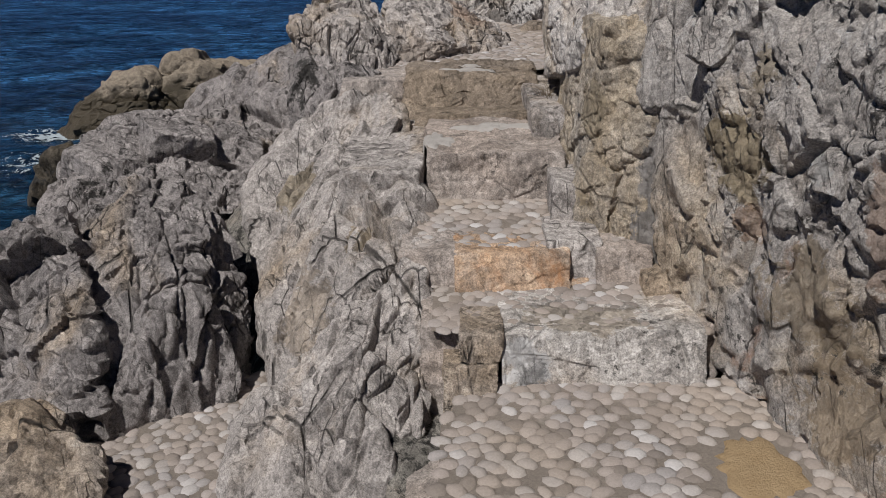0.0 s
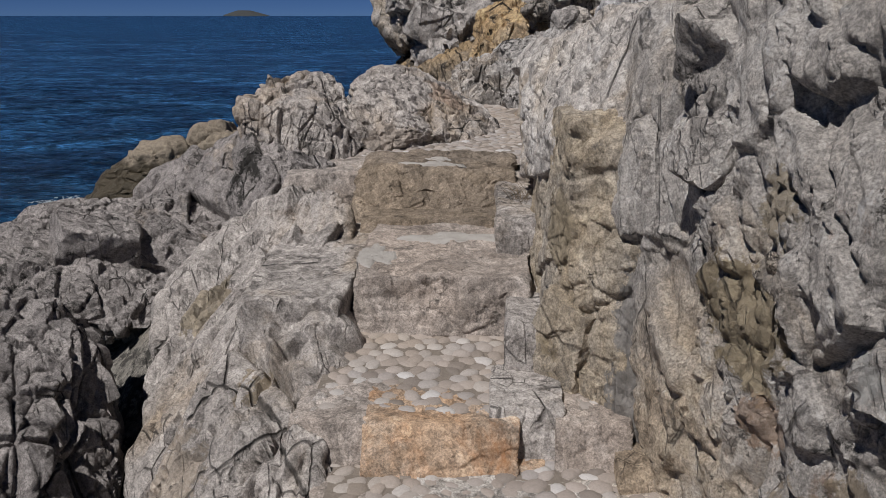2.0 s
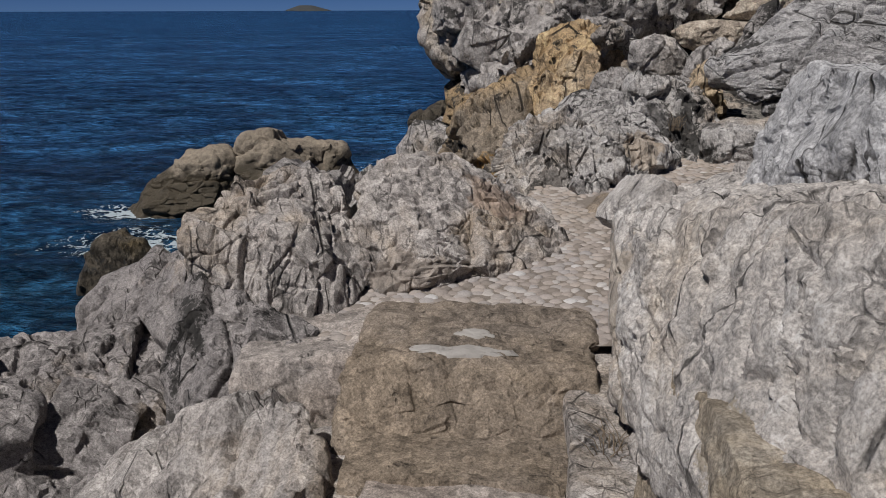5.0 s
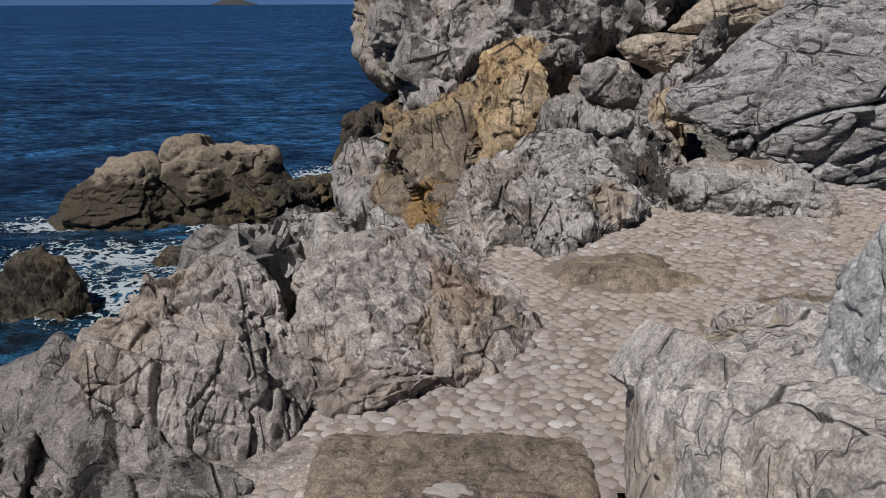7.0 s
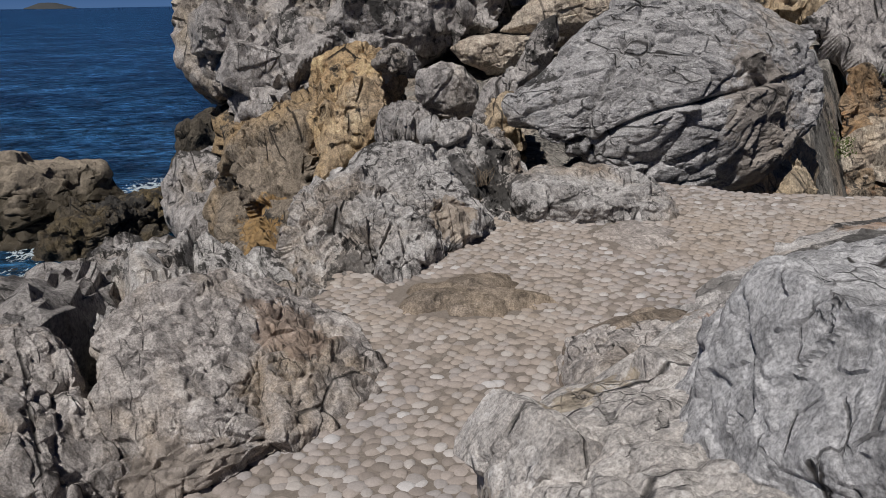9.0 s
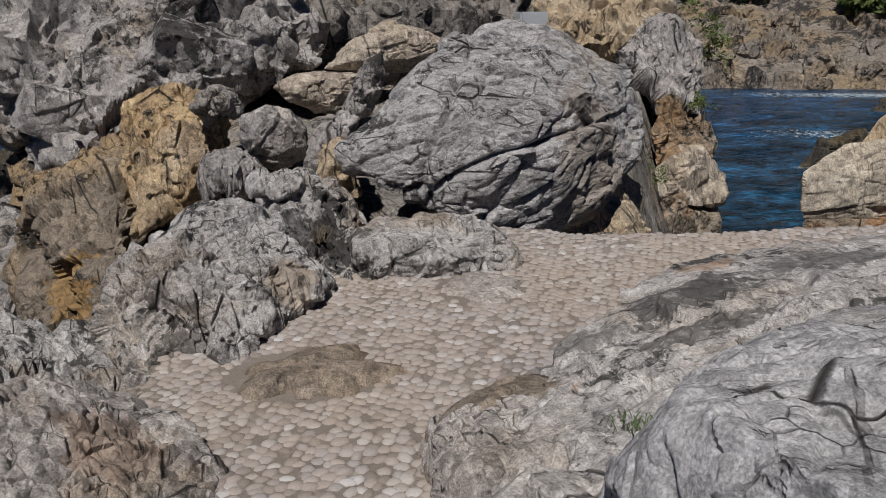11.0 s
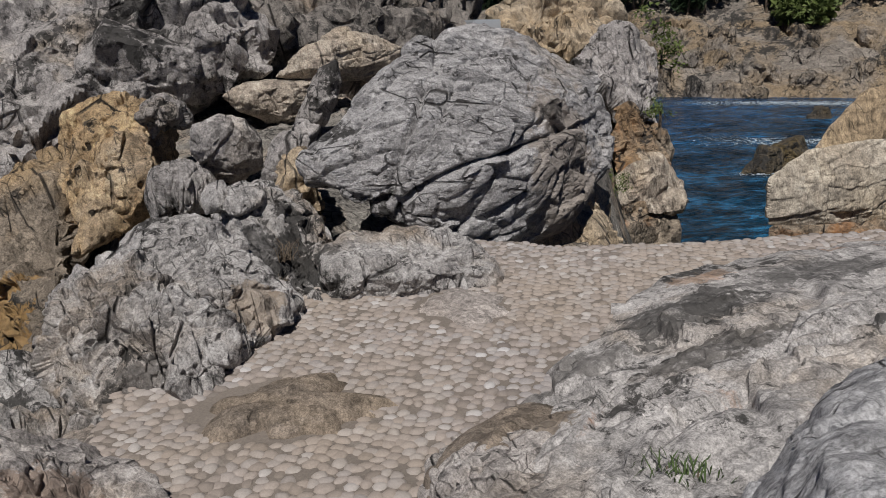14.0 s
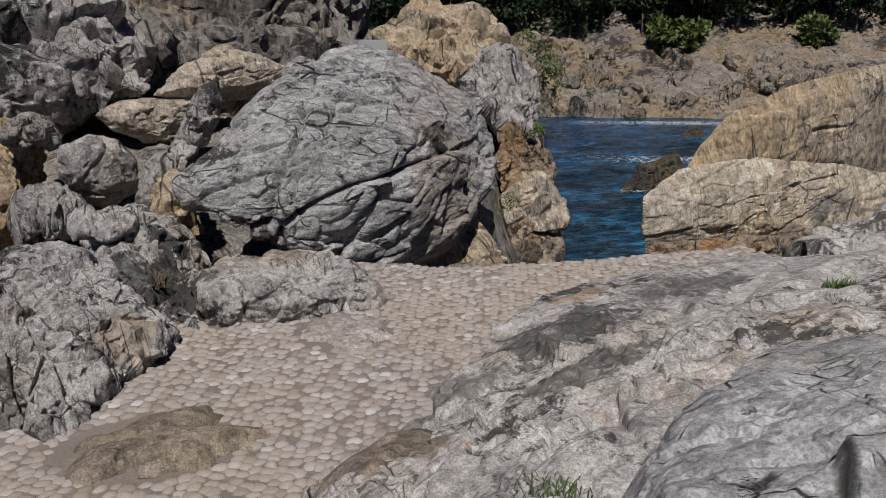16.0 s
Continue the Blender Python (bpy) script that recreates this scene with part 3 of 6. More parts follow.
def landing_area(x, y):
    return (x > np.interp(y, [-1.5, 1.5, 2.3, 2.6], [-0.1, 0.0, 0.02, 0.12])) & (x < 1.42 - 0.12 * np.clip(y - 1.2, 0, None)) & (y > -1.5) & (y < 2.62)


def low_area(x, y):
    return (x > -1.45) & (x < -0.30) & (y > 1.2) & (y < 3.3)


def first_tread(x, y):
    return (x > -0.02) & (x < 1.0) & (y > 2.66) & (y < 3.12)


def second_tread(x, y):
    return (x > -0.12 + 0.0 * y) & (x < 0.86 - 0.25 * (y - 3.05)) & (y > 3.16) & (y < 3.80)


FLOORS = [
    # name, label, bounds, area, height
    ("pebble_landing", "landing paved with beach pebbles set in mortar", (-0.2, 1.6, -1.5, 2.64), landing_area, lambda x, y: -0.085 + wavy(x, y)),
    ("lower_pebble_landing", "lower landing paved with pebbles in tan mortar", (-1.5, -0.2, 1.2, 3.3), low_area, lambda x, y: -0.47 + 0.02 * (y - 2.4) + wavy(x, y)),
    ("first_tread", "first step's tread of pebbles in mortar", (-0.1, 1.1, 2.58, 3.14), first_tread, lambda x, y: 0.085 + 0.05 * (y - 2.6) + wavy(x, y)),
    ("second_tread", "second step's tread of pebbles in mortar", (-0.2, 0.95, 3.04, 3.8), second_tread, lambda x, y: 0.235 + 0.06 * (y - 3.1) + wavy(x, y)),
    ("pebble_path", "upper path of pebbles set in sandy mortar", (-0.5, 4.5, 4.95, 8.7), path_area, lambda x, y: path_z(x, y) + wavy(x, y)),
]

# smooth rock and mortar showing through the pebbles: centre, half size, turn in degrees
BARE = [
    (1.85, 7.38, 0.20, 0.22, 20),
    (0.16, 5.14, 0.28, 0.14, 0),
    (0.86, 6.80, 0.30, 0.22, -25),
    (1.0, 2.08, 0.13, 0.16, -10),
]


def bare(x, y, grow=0.0):
    inside = np.zeros(np.shape(x), bool)
    for cx, cy, a, b, turn in BARE:
        c, s = math.cos(radians(turn)), math.sin(radians(turn))
        u, v = (x - cx) * c + (y - cy) * s, -(x - cx) * s + (y - cy) * c
        inside |= (u / (a + grow)) ** 2 + (v / (b + grow)) ** 2 < 1
    return inside


def pebble_shape(seed):
    """A rounded beach pebble, its lower part sunk in the mortar: a dome of 40 triangles."""
    rnd = random.Random(seed)
    n, rings = 8, ((1.0, -0.25), (0.93, 0.28), (0.58, 0.82))
    wob = [1 + rnd.uniform(-0.14, 0.14) for _ in range(n)]
    verts = [(r * wob[i] * math.cos(2 * math.pi * i / n), r * wob[i] * math.sin(2 * math.pi * i / n), z + rnd.uniform(-0.05, 0.05)) for r, z in rings for i in range(n)]
    verts.append((rnd.uniform(-0.1, 0.1), rnd.uniform(-0.1, 0.1), 1.0))
    faces = []
    for k in range(2):
        for i in range(n):
            a, b, c, d = k * n + i, k * n + (i + 1) % n, (k + 1) * n + (i + 1) % n, (k + 1) * n + i
            faces += [(a, b, c), (a, c, d)]
    faces += [(2 * n + i, 2 * n + (i + 1) % n, 3 * n) for i in range(n)]
    return np.array(verts), np.array(faces)


PEBBLES = [pebble_shape(s) for s in range(9)]
PEBBLE_MESHES = [mesh_from("pebble", v, f, M_PEBBLE) for v, f in PEBBLES]
PAVED = []


def lay_floor(name, label, bounds, area, height):
    x0, x1, y0, y1 = bounds
    step = 0.02 if (x1 - x0) * (y1 - y0) < 8 else 0.035
    floor = tagged(new(name, grid(name, np.arange(x0, x1, step), np.arange(y0, y1, step), height, M_MORTAR, keep=lambda c: area(c[:, 0], c[:, 1]))), label, "paving", kind="structure")
    PAVED.append((floor, bounds, area, height))


for row in FLOORS:
    lay_floor(*row)


def pave(floor, bounds, area, height, spacing, singles, seed):
    """Fill a floor with pebbles in loose staggered rows; the first ones are objects of their own, the rest one part."""
    rnd = np.random.RandomState(seed)
    x0, x1, y0, y1 = bounds
    rows = []
    for j, y in enumerate(np.arange(y0, y1, spacing * 0.80)):
        for x in np.arange(x0, x1, spacing * 1.12):
            px = x + (0.5 if j % 2 else 0) * spacing * 1.12 + rnd.normal(0, 0.15) * spacing
            py = y + rnd.normal(0, 0.15) * spacing
            size = spacing * rnd.uniform(0.58, 0.78)
            rows.append((px, py, size, rnd.uniform(0.66, 0.95), rnd.normal(0, 0.7), rnd.randint(9), rnd.uniform(0.16, 0.28)))
    rows = np.array(rows)
    rows = rows[area(rows[:, 0], rows[:, 1]) & ~bare(rows[:, 0], rows[:, 1], 0.02)]
    keep = np.ones(len(rows), bool)
    keep[rnd.rand(len(rows)) < 0.04] = False
    rows = rows[keep]
    zs = height(rows[:, 0], rows[:, 1])
    sunk = np.clip(fbm(np.column_stack([rows[:, 0] * 2.2, rows[:, 1] * 2.2, 0 * zs]), seed, 4, 0.6), 0, 0.8)
    zs = zs - 0.002 * sunk - 0.002 * rnd.rand(len(zs))
    verts, faces, base = [], [], 0
    for k, ((px, py, size, flat, turn, kind, tall), z) in enumerate(zip(rows, zs)):
        if k < singles:
            ob = new("pebble", PEBBLE_MESHES[int(kind)])
            ob.parent = floor
            ob.location, ob.rotation_euler, ob.scale = (px, py, z), (0.0, 0.0, turn), (size, size * flat, size * tall * 1.4)
            continue
        v, f = PEBBLES[int(kind)]
        c, s = math.cos(turn), math.sin(turn)
        w = v * (size, size * flat, size * tall * 1.4)
        verts.append(np.column_stack([px + w[:, 0] * c - w[:, 1] * s, py + w[:, 0] * s + w[:, 1] * c, z + w[:, 2]]))
        faces.append(f + base)
        base += len(v)
    if verts:
        tagged(part("pebbles", mesh_from("pebbles", np.concatenate(verts), np.concatenate(faces), M_PEBBLES), floor), kind="stuff")


def flat_patch(name, label, centre, half, turn, height, material, thick=0.012, seed=0, category="rock"):
    """A low bare patch of rock or mortar with an uneven edge, sunk in a floor."""
    n, rings = 48, 9
    c, s = math.cos(radians(turn)), math.sin(radians(turn))
    verts, faces = [], []
    ang = np.linspace(0, 2 * math.pi, n, endpoint=False)
    edge = 1 + 0.34 * fbm(np.column_stack([np.cos(ang) * 1.9, np.sin(ang) * 1.9, 0 * ang]) + seed * 9.1, 70 + seed, 4, 0.6)
    for k in range(rings + 1):
        r = (k / rings) * edge
        u, v = half[0] * r * np.cos(ang), half[1] * r * np.sin(ang)
        x, y = centre[0] + u * c - v * s, centre[1] + u * s + v * c
        rise = thick * (1 - (k / rings) ** 4) - 0.012 * (k == rings) + 0.25 * thick * fbm(np.column_stack([x * 9, y * 9, 0 * x]), 71 + seed, 4)
        verts.append(np.column_stack([x, y, height(x, y) + rise]))
        if k:
            a = (k - 1) * n + np.arange(n)
            b = (k - 1) * n + (np.arange(n) + 1) % n
            faces.append(np.column_stack([a, b, b + n, a + n]))
    return tagged(new(name, mesh_from(name, np.concatenate(verts), np.concatenate(faces), material)), label, category)


H_PATH, H_LAND = FLOORS[4][4], FLOORS[0][4]
flat_patch("brown_bedrock_hump", "brown bedrock hump among the path's pebbles", (0.86, 6.80), (0.30, 0.20), -25, H_PATH, M_STEPBROWN, 0.06, 1)
flat_patch("sandy_rock_patch", "smooth sandy bedrock patch level with the path's pebbles", (1.85, 7.38), (0.22, 0.23), 20, H_PATH, M_STEP, 0.022, 5)
flat_patch("brown_rock_patch", "worn brown bedrock at the path's lower end", (0.16, 5.14), (0.31, 0.15), 0, H_PATH, M_STEPBROWN, 0.025, 6)
flat_patch("ochre_mortar_patch", "smooth ochre mortar patch in the landing", (1.0, 2.07), (0.135, 0.17), -10, H_LAND, M_OCHREMORTAR, 0.014, 3, "mortar patch")

# ---- the steps' stones ----


def box_corners(x0, x1, y0, y1, z0, z1, lean=0.0, skew=0.0):
    """Eight corners of a block; lean pushes the top back, skew turns the front."""
    return [(x, y + (lean if z == z1 else 0) + skew * (x - x0), z) for x in (x0, x1) for y in (y0, y1) for z in (z0, z1)]


STEP_STONES = [
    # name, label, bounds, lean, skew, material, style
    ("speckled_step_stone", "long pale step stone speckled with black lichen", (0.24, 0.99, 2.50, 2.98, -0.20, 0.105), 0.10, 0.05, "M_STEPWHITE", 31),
    ("ochre_step_stone", "small rounded ochre step stone", (0.09, 0.24, 2.56, 2.80, 0.01, 0.11), 0.03, 0.0, "M_TAN", 33),
    ("brown_step_stone", "brown broken stone at the step's foot", (0.03, 0.22, 2.46, 2.85, -0.22, 0.00), 0.08, 0.0, "M_TAN", 34),
    ("orange_step_stone", "orange and cream step stone", (0.08, 0.53, 2.93, 3.25, 0.0, 0.236), 0.14, 0.05, "M_STEPOCHRE", 35),
    ("mortared_step_stone", "grey mortared stone beside the orange one", (-0.16, 0.12, 3.02, 3.40, -0.05, 0.235), 0.06, 0.0, "M_STEP", 36),
    ("cream_step_stone", "small cream step stone", (0.46, 0.68, 3.08, 3.40, 0.12, 0.27), 0.05, 0.1, "M_PALE", 37),
    ("rusty_step_stone", "small rusty stone in the step", (0.42, 0.62, 3.00, 3.25, 0.02, 0.12), 0.03, 0.1, "M_STEPOCHRE", 38),
    ("step_end_stone", "grey stone closing the step's end", (0.66, 0.88, 3.02, 3.40, 0.02, 0.24), 0.06, 0.1, "M_STEP", 39),
    ("block_step", "large grey squared step block with a rough front", (-0.06, 0.58, 3.70, 4.60, 0.10, 0.49), 0.05, 0.03, "M_STEP", 40),
    ("brown_bedrock_step", "brown bedrock step with pale mortar smears", (-0.22, 0.54, 4.56, 5.10, 0.30, 0.69), 0.30, 0.0, "M_STEPBROWN", 41),
    ("layered_footing", "thin brown rock layers under the upper step", (-0.16, 0.54, 4.42, 4.80, 0.40, 0.53), 0.06, 0.0, "M_STEPBROWN", 42),
    ("step_filling", "sandy mortar filling under the first tread", (-0.06, 1.06, 2.62, 3.20, -0.30, 0.092), 0.08, 0.0, "M_STEP", 43),
    ("step_filling", "sandy mortar filling under the second tread", (-0.14, 0.90, 3.12, 3.90, 0.0, 0.238), 0.08, 0.0, "M_STEP", 44),
    ("rubble_stone", "grey rubble stone wedged beside the steps", (0.52, 0.90, 3.45, 4.15, 0.05, 0.42), 0.0, 0.0, "M_PALE", 45),
    ("rubble_stone", "pale rubble stone wedged beside the upper step", (0.48, 0.85, 4.10, 5.25, 0.20, 0.62), 0.0, 0.0, "M_PALE", 46),
    ("rubble_stone", "broken grey stone filling the gap beside the steps", (-0.48, -0.10, 3.60, 4.80, -0.10, 0.44), 0.0, 0.0, "M_PALE", 47),
    ("rubble_stone", "broken stone carrying the path's edge", (-0.62, -0.16, 4.86, 5.75, 0.0, 0.64), 0.05, 0.0, "M_STEP", 48),
    ("landing_footing", "rough stone footing under the pebble landing", (-0.10, 1.50, -1.60, 2.60, -0.90, -0.27), 0.0, 0.0, "M_STEP", 50),
    ("landing_footing", "rough stone footing under the lower landing", (-1.50, -0.28, 1.15, 3.30, -1.20, -0.66), 0.0, 0.0, "M_STEP", 51),
    ("wedge_stone", "pale loose wedge of stone at the wall's foot", (0.84, 1.06, 2.92, 3.16, 0.06, 0.17), 0.05, 0.3, "M_TAN", 49),
]
STONE_MATS = {"M_STEPWHITE": M_STEPWHITE, "M_STEP": M_STEP, "M_TAN": M_TAN, "M_STEPOCHRE": M_STEPOCHRE, "M_PALE": M_PALE, "M_STEPBROWN": M_STEPBROWN, "M_MORTAR": M_MORTAR}
for name, label, b, lean, skew, mat, seed in STEP_STONES:
    tagged(new(name, rock_mesh(name, box_corners(*b, lean, skew), lv=7 if b[1] - b[0] > 0.7 and b[3] - b[2] < 1 else 6 if b[1] - b[0] > 0.4 else 5, style="smooth" if name == "brown_bedrock_step" else "step" if b[1] - b[0] > 0.7 else "stone", mat=STONE_MATS[mat], seed=seed, rough=0.55)), label, "step")

# ---- rocks ----
rock("pillar_rock", "tall grey limestone pillar split by dark vertical cracks", dict(lv=7, style='column', mat=M_GREY, seed=1), [(-1.74, 3.60, 0.19), (-1.48, 3.72, 0.41), (-1.21, 3.75, 0.29), (-1.05, 3.70, 0.19), (-0.93, 3.50, -0.13), (-0.89, 3.20, -0.49), (-1.12, 3.00, -0.50), (-1.38, 2.80, -0.46), (-1.59, 3.10, 0.00), (-1.16, 3.08, -0.05), (-1.84, 4.10, -0.17), (-1.44, 4.21, -0.09), (-1.23, 4.03, -0.41), (-1.37, 3.65, -0.69), (-1.73, 3.73, -0.31)])
rock("craggy_rock", "weathered grey limestone crag beside the pillar", dict(lv=6, style='crag', mat=M_GREY, seed=2), [(-2.28, 3.20, 0.20), (-1.94, 3.30, 0.28), (-1.77, 3.30, 0.28), (-1.67, 3.40, 0.30), (-1.48, 3.05, 0.13), (-1.37, 2.75, -0.44), (-1.63, 2.70, -0.39), (-2.10, 2.70, -0.36), (-1.65, 2.88, -0.05), (-2.46, 3.68, -0.15), (-2.21, 3.75, -0.09), (-2.08, 3.75, -0.09), (-2.01, 3.83, -0.08), (-1.87, 3.56, -0.20), (-1.78, 3.34, -0.63), (-1.97, 3.30, -0.59), (-2.33, 3.30, -0.57)])
rock("tan_rock", "tan and grey rock at the pebble landing's edge", dict(lv=5, style='crag', mat=M_TAN, seed=3), [(-1.93, 2.50, -0.18), (-1.63, 2.60, -0.20), (-1.40, 2.55, -0.28), (-1.26, 2.50, -0.33), (-1.21, 2.30, -0.40), (-1.81, 2.15, -0.57), (-2.05, 2.82, -0.42), (-1.82, 2.89, -0.43), (-1.65, 2.86, -0.49), (-1.55, 2.82, -0.53), (-1.51, 2.67, -0.58), (-1.96, 2.56, -0.71)])
rock("rounded_outcrop", "rounded grey limestone outcrop with deep weathering cracks", dict(lv=7, style='boulder', mat=M_GREY, seed=4), [(-2.37, 4.30, -0.06), (-2.41, 4.60, 0.13), (-2.44, 5.00, 0.27), (-2.26, 5.40, 0.38), (-1.89, 5.80, 0.29), (-1.49, 6.00, 0.22), (-1.25, 5.60, 0.08), (-1.21, 5.20, 0.02), (-1.28, 4.60, -0.11), (-1.77, 4.40, 0.10), (-2.34, 4.60, 0.05), (-1.80, 4.88, 0.17), (-2.61, 5.42, -0.61), (-2.66, 5.94, -0.37), (-2.25, 6.54, -0.35), (-1.77, 6.39, -0.51), (-1.79, 5.64, -0.65), (-2.58, 5.64, -0.53)])
rock("ridge_rock", "long grey limestone ridge rising from the sea side", dict(lv=6, style='boulder', mat=M_GREY, seed=5), [(-2.19, 6.40, 0.18), (-1.81, 6.60, 0.36), (-1.44, 6.50, 0.60), (-1.19, 6.40, 0.73), (-0.82, 5.90, 0.63), (-0.81, 5.50, 0.34), (-1.20, 5.60, 0.14), (-1.67, 6.00, 0.16), (-2.17, 7.11, -0.37), (-1.89, 7.26, -0.23), (-1.62, 7.18, -0.05), (-1.43, 7.11, 0.05), (-1.15, 6.73, -0.03), (-1.15, 6.43, -0.25), (-1.44, 6.51, -0.40), (-1.79, 6.81, -0.38)])
rock("slab_rock", "pale leaning limestone slab with fine parallel grooves", dict(lv=7, style='rib', mat=M_PALE, seed=6), [(-0.64, 4.60, 0.54), (-0.31, 4.65, 0.62), (-0.19, 4.30, 0.45), (-0.16, 3.70, 0.26), (-0.20, 3.40, 0.17), (-0.38, 3.12, -0.01), (-0.74, 3.00, -0.36), (-0.84, 3.50, -0.07), (-1.05, 4.30, 0.04), (-1.05, 4.70, 0.19), (-0.86, 4.85, 0.35), (-0.50, 3.47, 0.17), (-0.70, 4.95, -0.05), (-0.37, 4.72, -0.11), (-0.38, 4.05, -0.33), (-0.78, 3.75, -0.72), (-1.01, 4.72, -0.42), (-0.87, 5.13, -0.19)])
rock("ribbed_rock", "grey limestone rib fractured into long blocks beside the steps", dict(lv=7, style='rib', mat=M_PALE, seed=7), [(-0.09, 3.22, 0.25), (-0.20, 3.10, 0.18), (-0.40, 2.88, 0.05), (-0.65, 2.70, -0.21), (-0.72, 2.50, -0.33), (-0.70, 2.30, -0.50), (-0.01, 2.15, -0.38), (-0.01, 2.40, -0.26), (-0.05, 2.78, -0.00), (-0.31, 2.50, -0.09), (-0.22, 3.58, -0.25), (-0.45, 3.32, -0.40), (-0.69, 3.04, -0.68), (-0.16, 2.77, -0.71), (-0.19, 3.25, -0.44)])
rock("round_boulder", "large round grey limestone boulder with black crevice beside it", dict(lv=7, style='boulder', mat=M_PALE, seed=8), [(-0.96, 5.40, 0.91), (-0.96, 5.50, 1.00), (-0.90, 5.72, 1.06), (-0.75, 5.87, 1.12), (-0.56, 5.87, 1.09), (-0.43, 5.78, 0.96), (-0.32, 5.60, 0.73), (-0.42, 5.35, 0.62), (-0.58, 5.30, 0.66), (-0.91, 5.35, 0.78), (-0.62, 5.38, 0.91), (-1.07, 5.96, 0.70), (-1.02, 6.20, 0.82), (-0.76, 6.32, 0.84), (-0.59, 6.11, 0.57), (-0.78, 5.89, 0.52)])
rock("wedge_rock", "grey rock wedge under the round boulder", dict(lv=6, style='boulder', mat=M_GREY, seed=9), [(-0.96, 5.30, 0.74), (-0.91, 5.35, 0.79), (-0.64, 5.25, 0.71), (-0.40, 5.15, 0.66), (-0.50, 5.00, 0.61), (-0.61, 4.95, 0.56), (-0.66, 4.90, 0.48), (-0.84, 4.90, 0.32), (-0.93, 5.10, 0.48), (-0.70, 4.97, 0.63), (-1.12, 5.81, 0.30), (-0.88, 5.77, 0.28), (-0.78, 5.58, 0.20), (-0.90, 5.51, 0.11), (-1.10, 5.66, 0.11)])
rock("smooth_boulder", "pale limestone boulder with a hollowed flank on the pebble path", dict(lv=7, style='smooth', mat=M_PALE, seed=10), [(-0.44, 5.95, 0.99), (-0.35, 6.10, 1.10), (-0.05, 6.30, 1.08), (0.04, 6.30, 0.99), (0.34, 6.42, 0.83), (0.47, 6.12, 0.71), (0.24, 5.85, 0.71), (-0.10, 5.58, 0.67), (-0.29, 5.55, 0.66), (-0.37, 5.75, 0.87), (-0.05, 5.62, 0.82), (-0.41, 6.46, 0.85), (-0.12, 6.72, 0.92), (0.18, 6.81, 0.74), (0.10, 6.38, 0.65), (-0.30, 6.16, 0.61)])
rock("rock_wall", "tall rough limestone face with ochre patches beside the steps", dict(lv=7, style='wall', mat=M_WALL, seed=11, grain=0.95), [(1.64, 0.90, -0.40), (1.44, 2.15, -0.15), (1.04, 2.80, -0.10), (0.86, 3.15, 0.05), (1.50, 0.90, 2.10), (1.33, 2.20, 1.80), (1.12, 2.85, 1.60), (0.95, 3.25, 1.42), (1.05, 3.50, 1.45), (3.20, 0.90, -0.40), (3.20, 0.90, 2.30), (3.00, 3.60, 2.00), (2.60, 3.60, -0.40)])
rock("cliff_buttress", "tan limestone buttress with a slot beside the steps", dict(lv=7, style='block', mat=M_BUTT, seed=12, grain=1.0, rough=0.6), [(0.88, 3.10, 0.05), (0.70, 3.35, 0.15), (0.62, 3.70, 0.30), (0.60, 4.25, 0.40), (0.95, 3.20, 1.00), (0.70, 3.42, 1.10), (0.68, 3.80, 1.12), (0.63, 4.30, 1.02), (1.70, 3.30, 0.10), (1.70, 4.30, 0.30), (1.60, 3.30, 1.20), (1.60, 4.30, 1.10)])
rock("cliff_shoulder", "pale rough limestone shoulder above the steps", dict(lv=7, style='wall', mat=M_SHOULDER, seed=13, grain=0.8, rough=0.6), [(0.70, 3.60, 0.95), (0.60, 4.20, 0.80), (0.58, 4.70, 0.70), (0.64, 4.98, 0.75), (0.62, 4.72, 1.22), (0.75, 4.30, 1.38), (0.85, 3.80, 1.46), (1.00, 3.40, 1.42), (2.30, 3.40, 1.70), (2.30, 4.50, 1.35), (1.35, 5.15, 0.70), (1.25, 4.95, 1.20), (2.00, 4.90, 0.70), (2.30, 3.40, 0.70), (0.78, 5.04, 1.17), (0.60, 4.86, 1.17), (0.99, 5.02, 1.30), (0.57, 4.72, 1.23), (0.62, 4.95, 0.66), (0.56, 4.35, 1.10)])
rock("sloping_slab", "pale sloping limestone slab with black lichen and a long crack", dict(lv=7, style='smooth', mat=M_SLAB, seed=15, grain=0.9), [(1.14, 6.00, 0.66), (1.15, 5.95, 0.40), (1.25, 6.15, 0.70), (1.80, 6.40, 0.78), (2.10, 6.62, 0.80), (2.60, 6.95, 0.83), (2.90, 7.22, 0.86), (3.45, 7.20, 0.90), (4.20, 6.95, 0.98), (3.00, 6.70, 0.96), (2.30, 6.20, 0.96), (4.20, 5.00, 1.36), (2.60, 5.20, 1.24), (1.60, 5.05, 1.15), (1.27, 5.40, 1.00), (1.15, 5.75, 0.88), (1.15, 5.40, 0.50), (4.20, 5.00, 0.30), (4.20, 6.90, 0.30), (1.80, 6.60, 0.50)])
rock("lichen_rock", "lumpy limestone rock with black lichen at the path's edge", dict(lv=7, style='crag', mat=M_LICHEN, seed=16), [(0.09, 7.60, 0.91), (0.12, 7.75, 1.03), (0.27, 7.90, 1.09), (0.48, 7.85, 1.14), (0.60, 7.50, 1.03), (0.76, 7.25, 0.90), (0.60, 7.20, 0.87), (0.43, 7.15, 0.79), (0.22, 7.30, 0.70), (0.13, 7.40, 0.78), (0.40, 7.30, 0.98), (0.16, 8.07, 0.82), (0.30, 8.30, 0.95), (0.55, 8.00, 0.91), (0.55, 7.77, 0.78), (0.26, 7.85, 0.66), (0.56, 7.12, 0.70), (0.75, 7.44, 0.70), (0.20, 7.15, 0.60)])
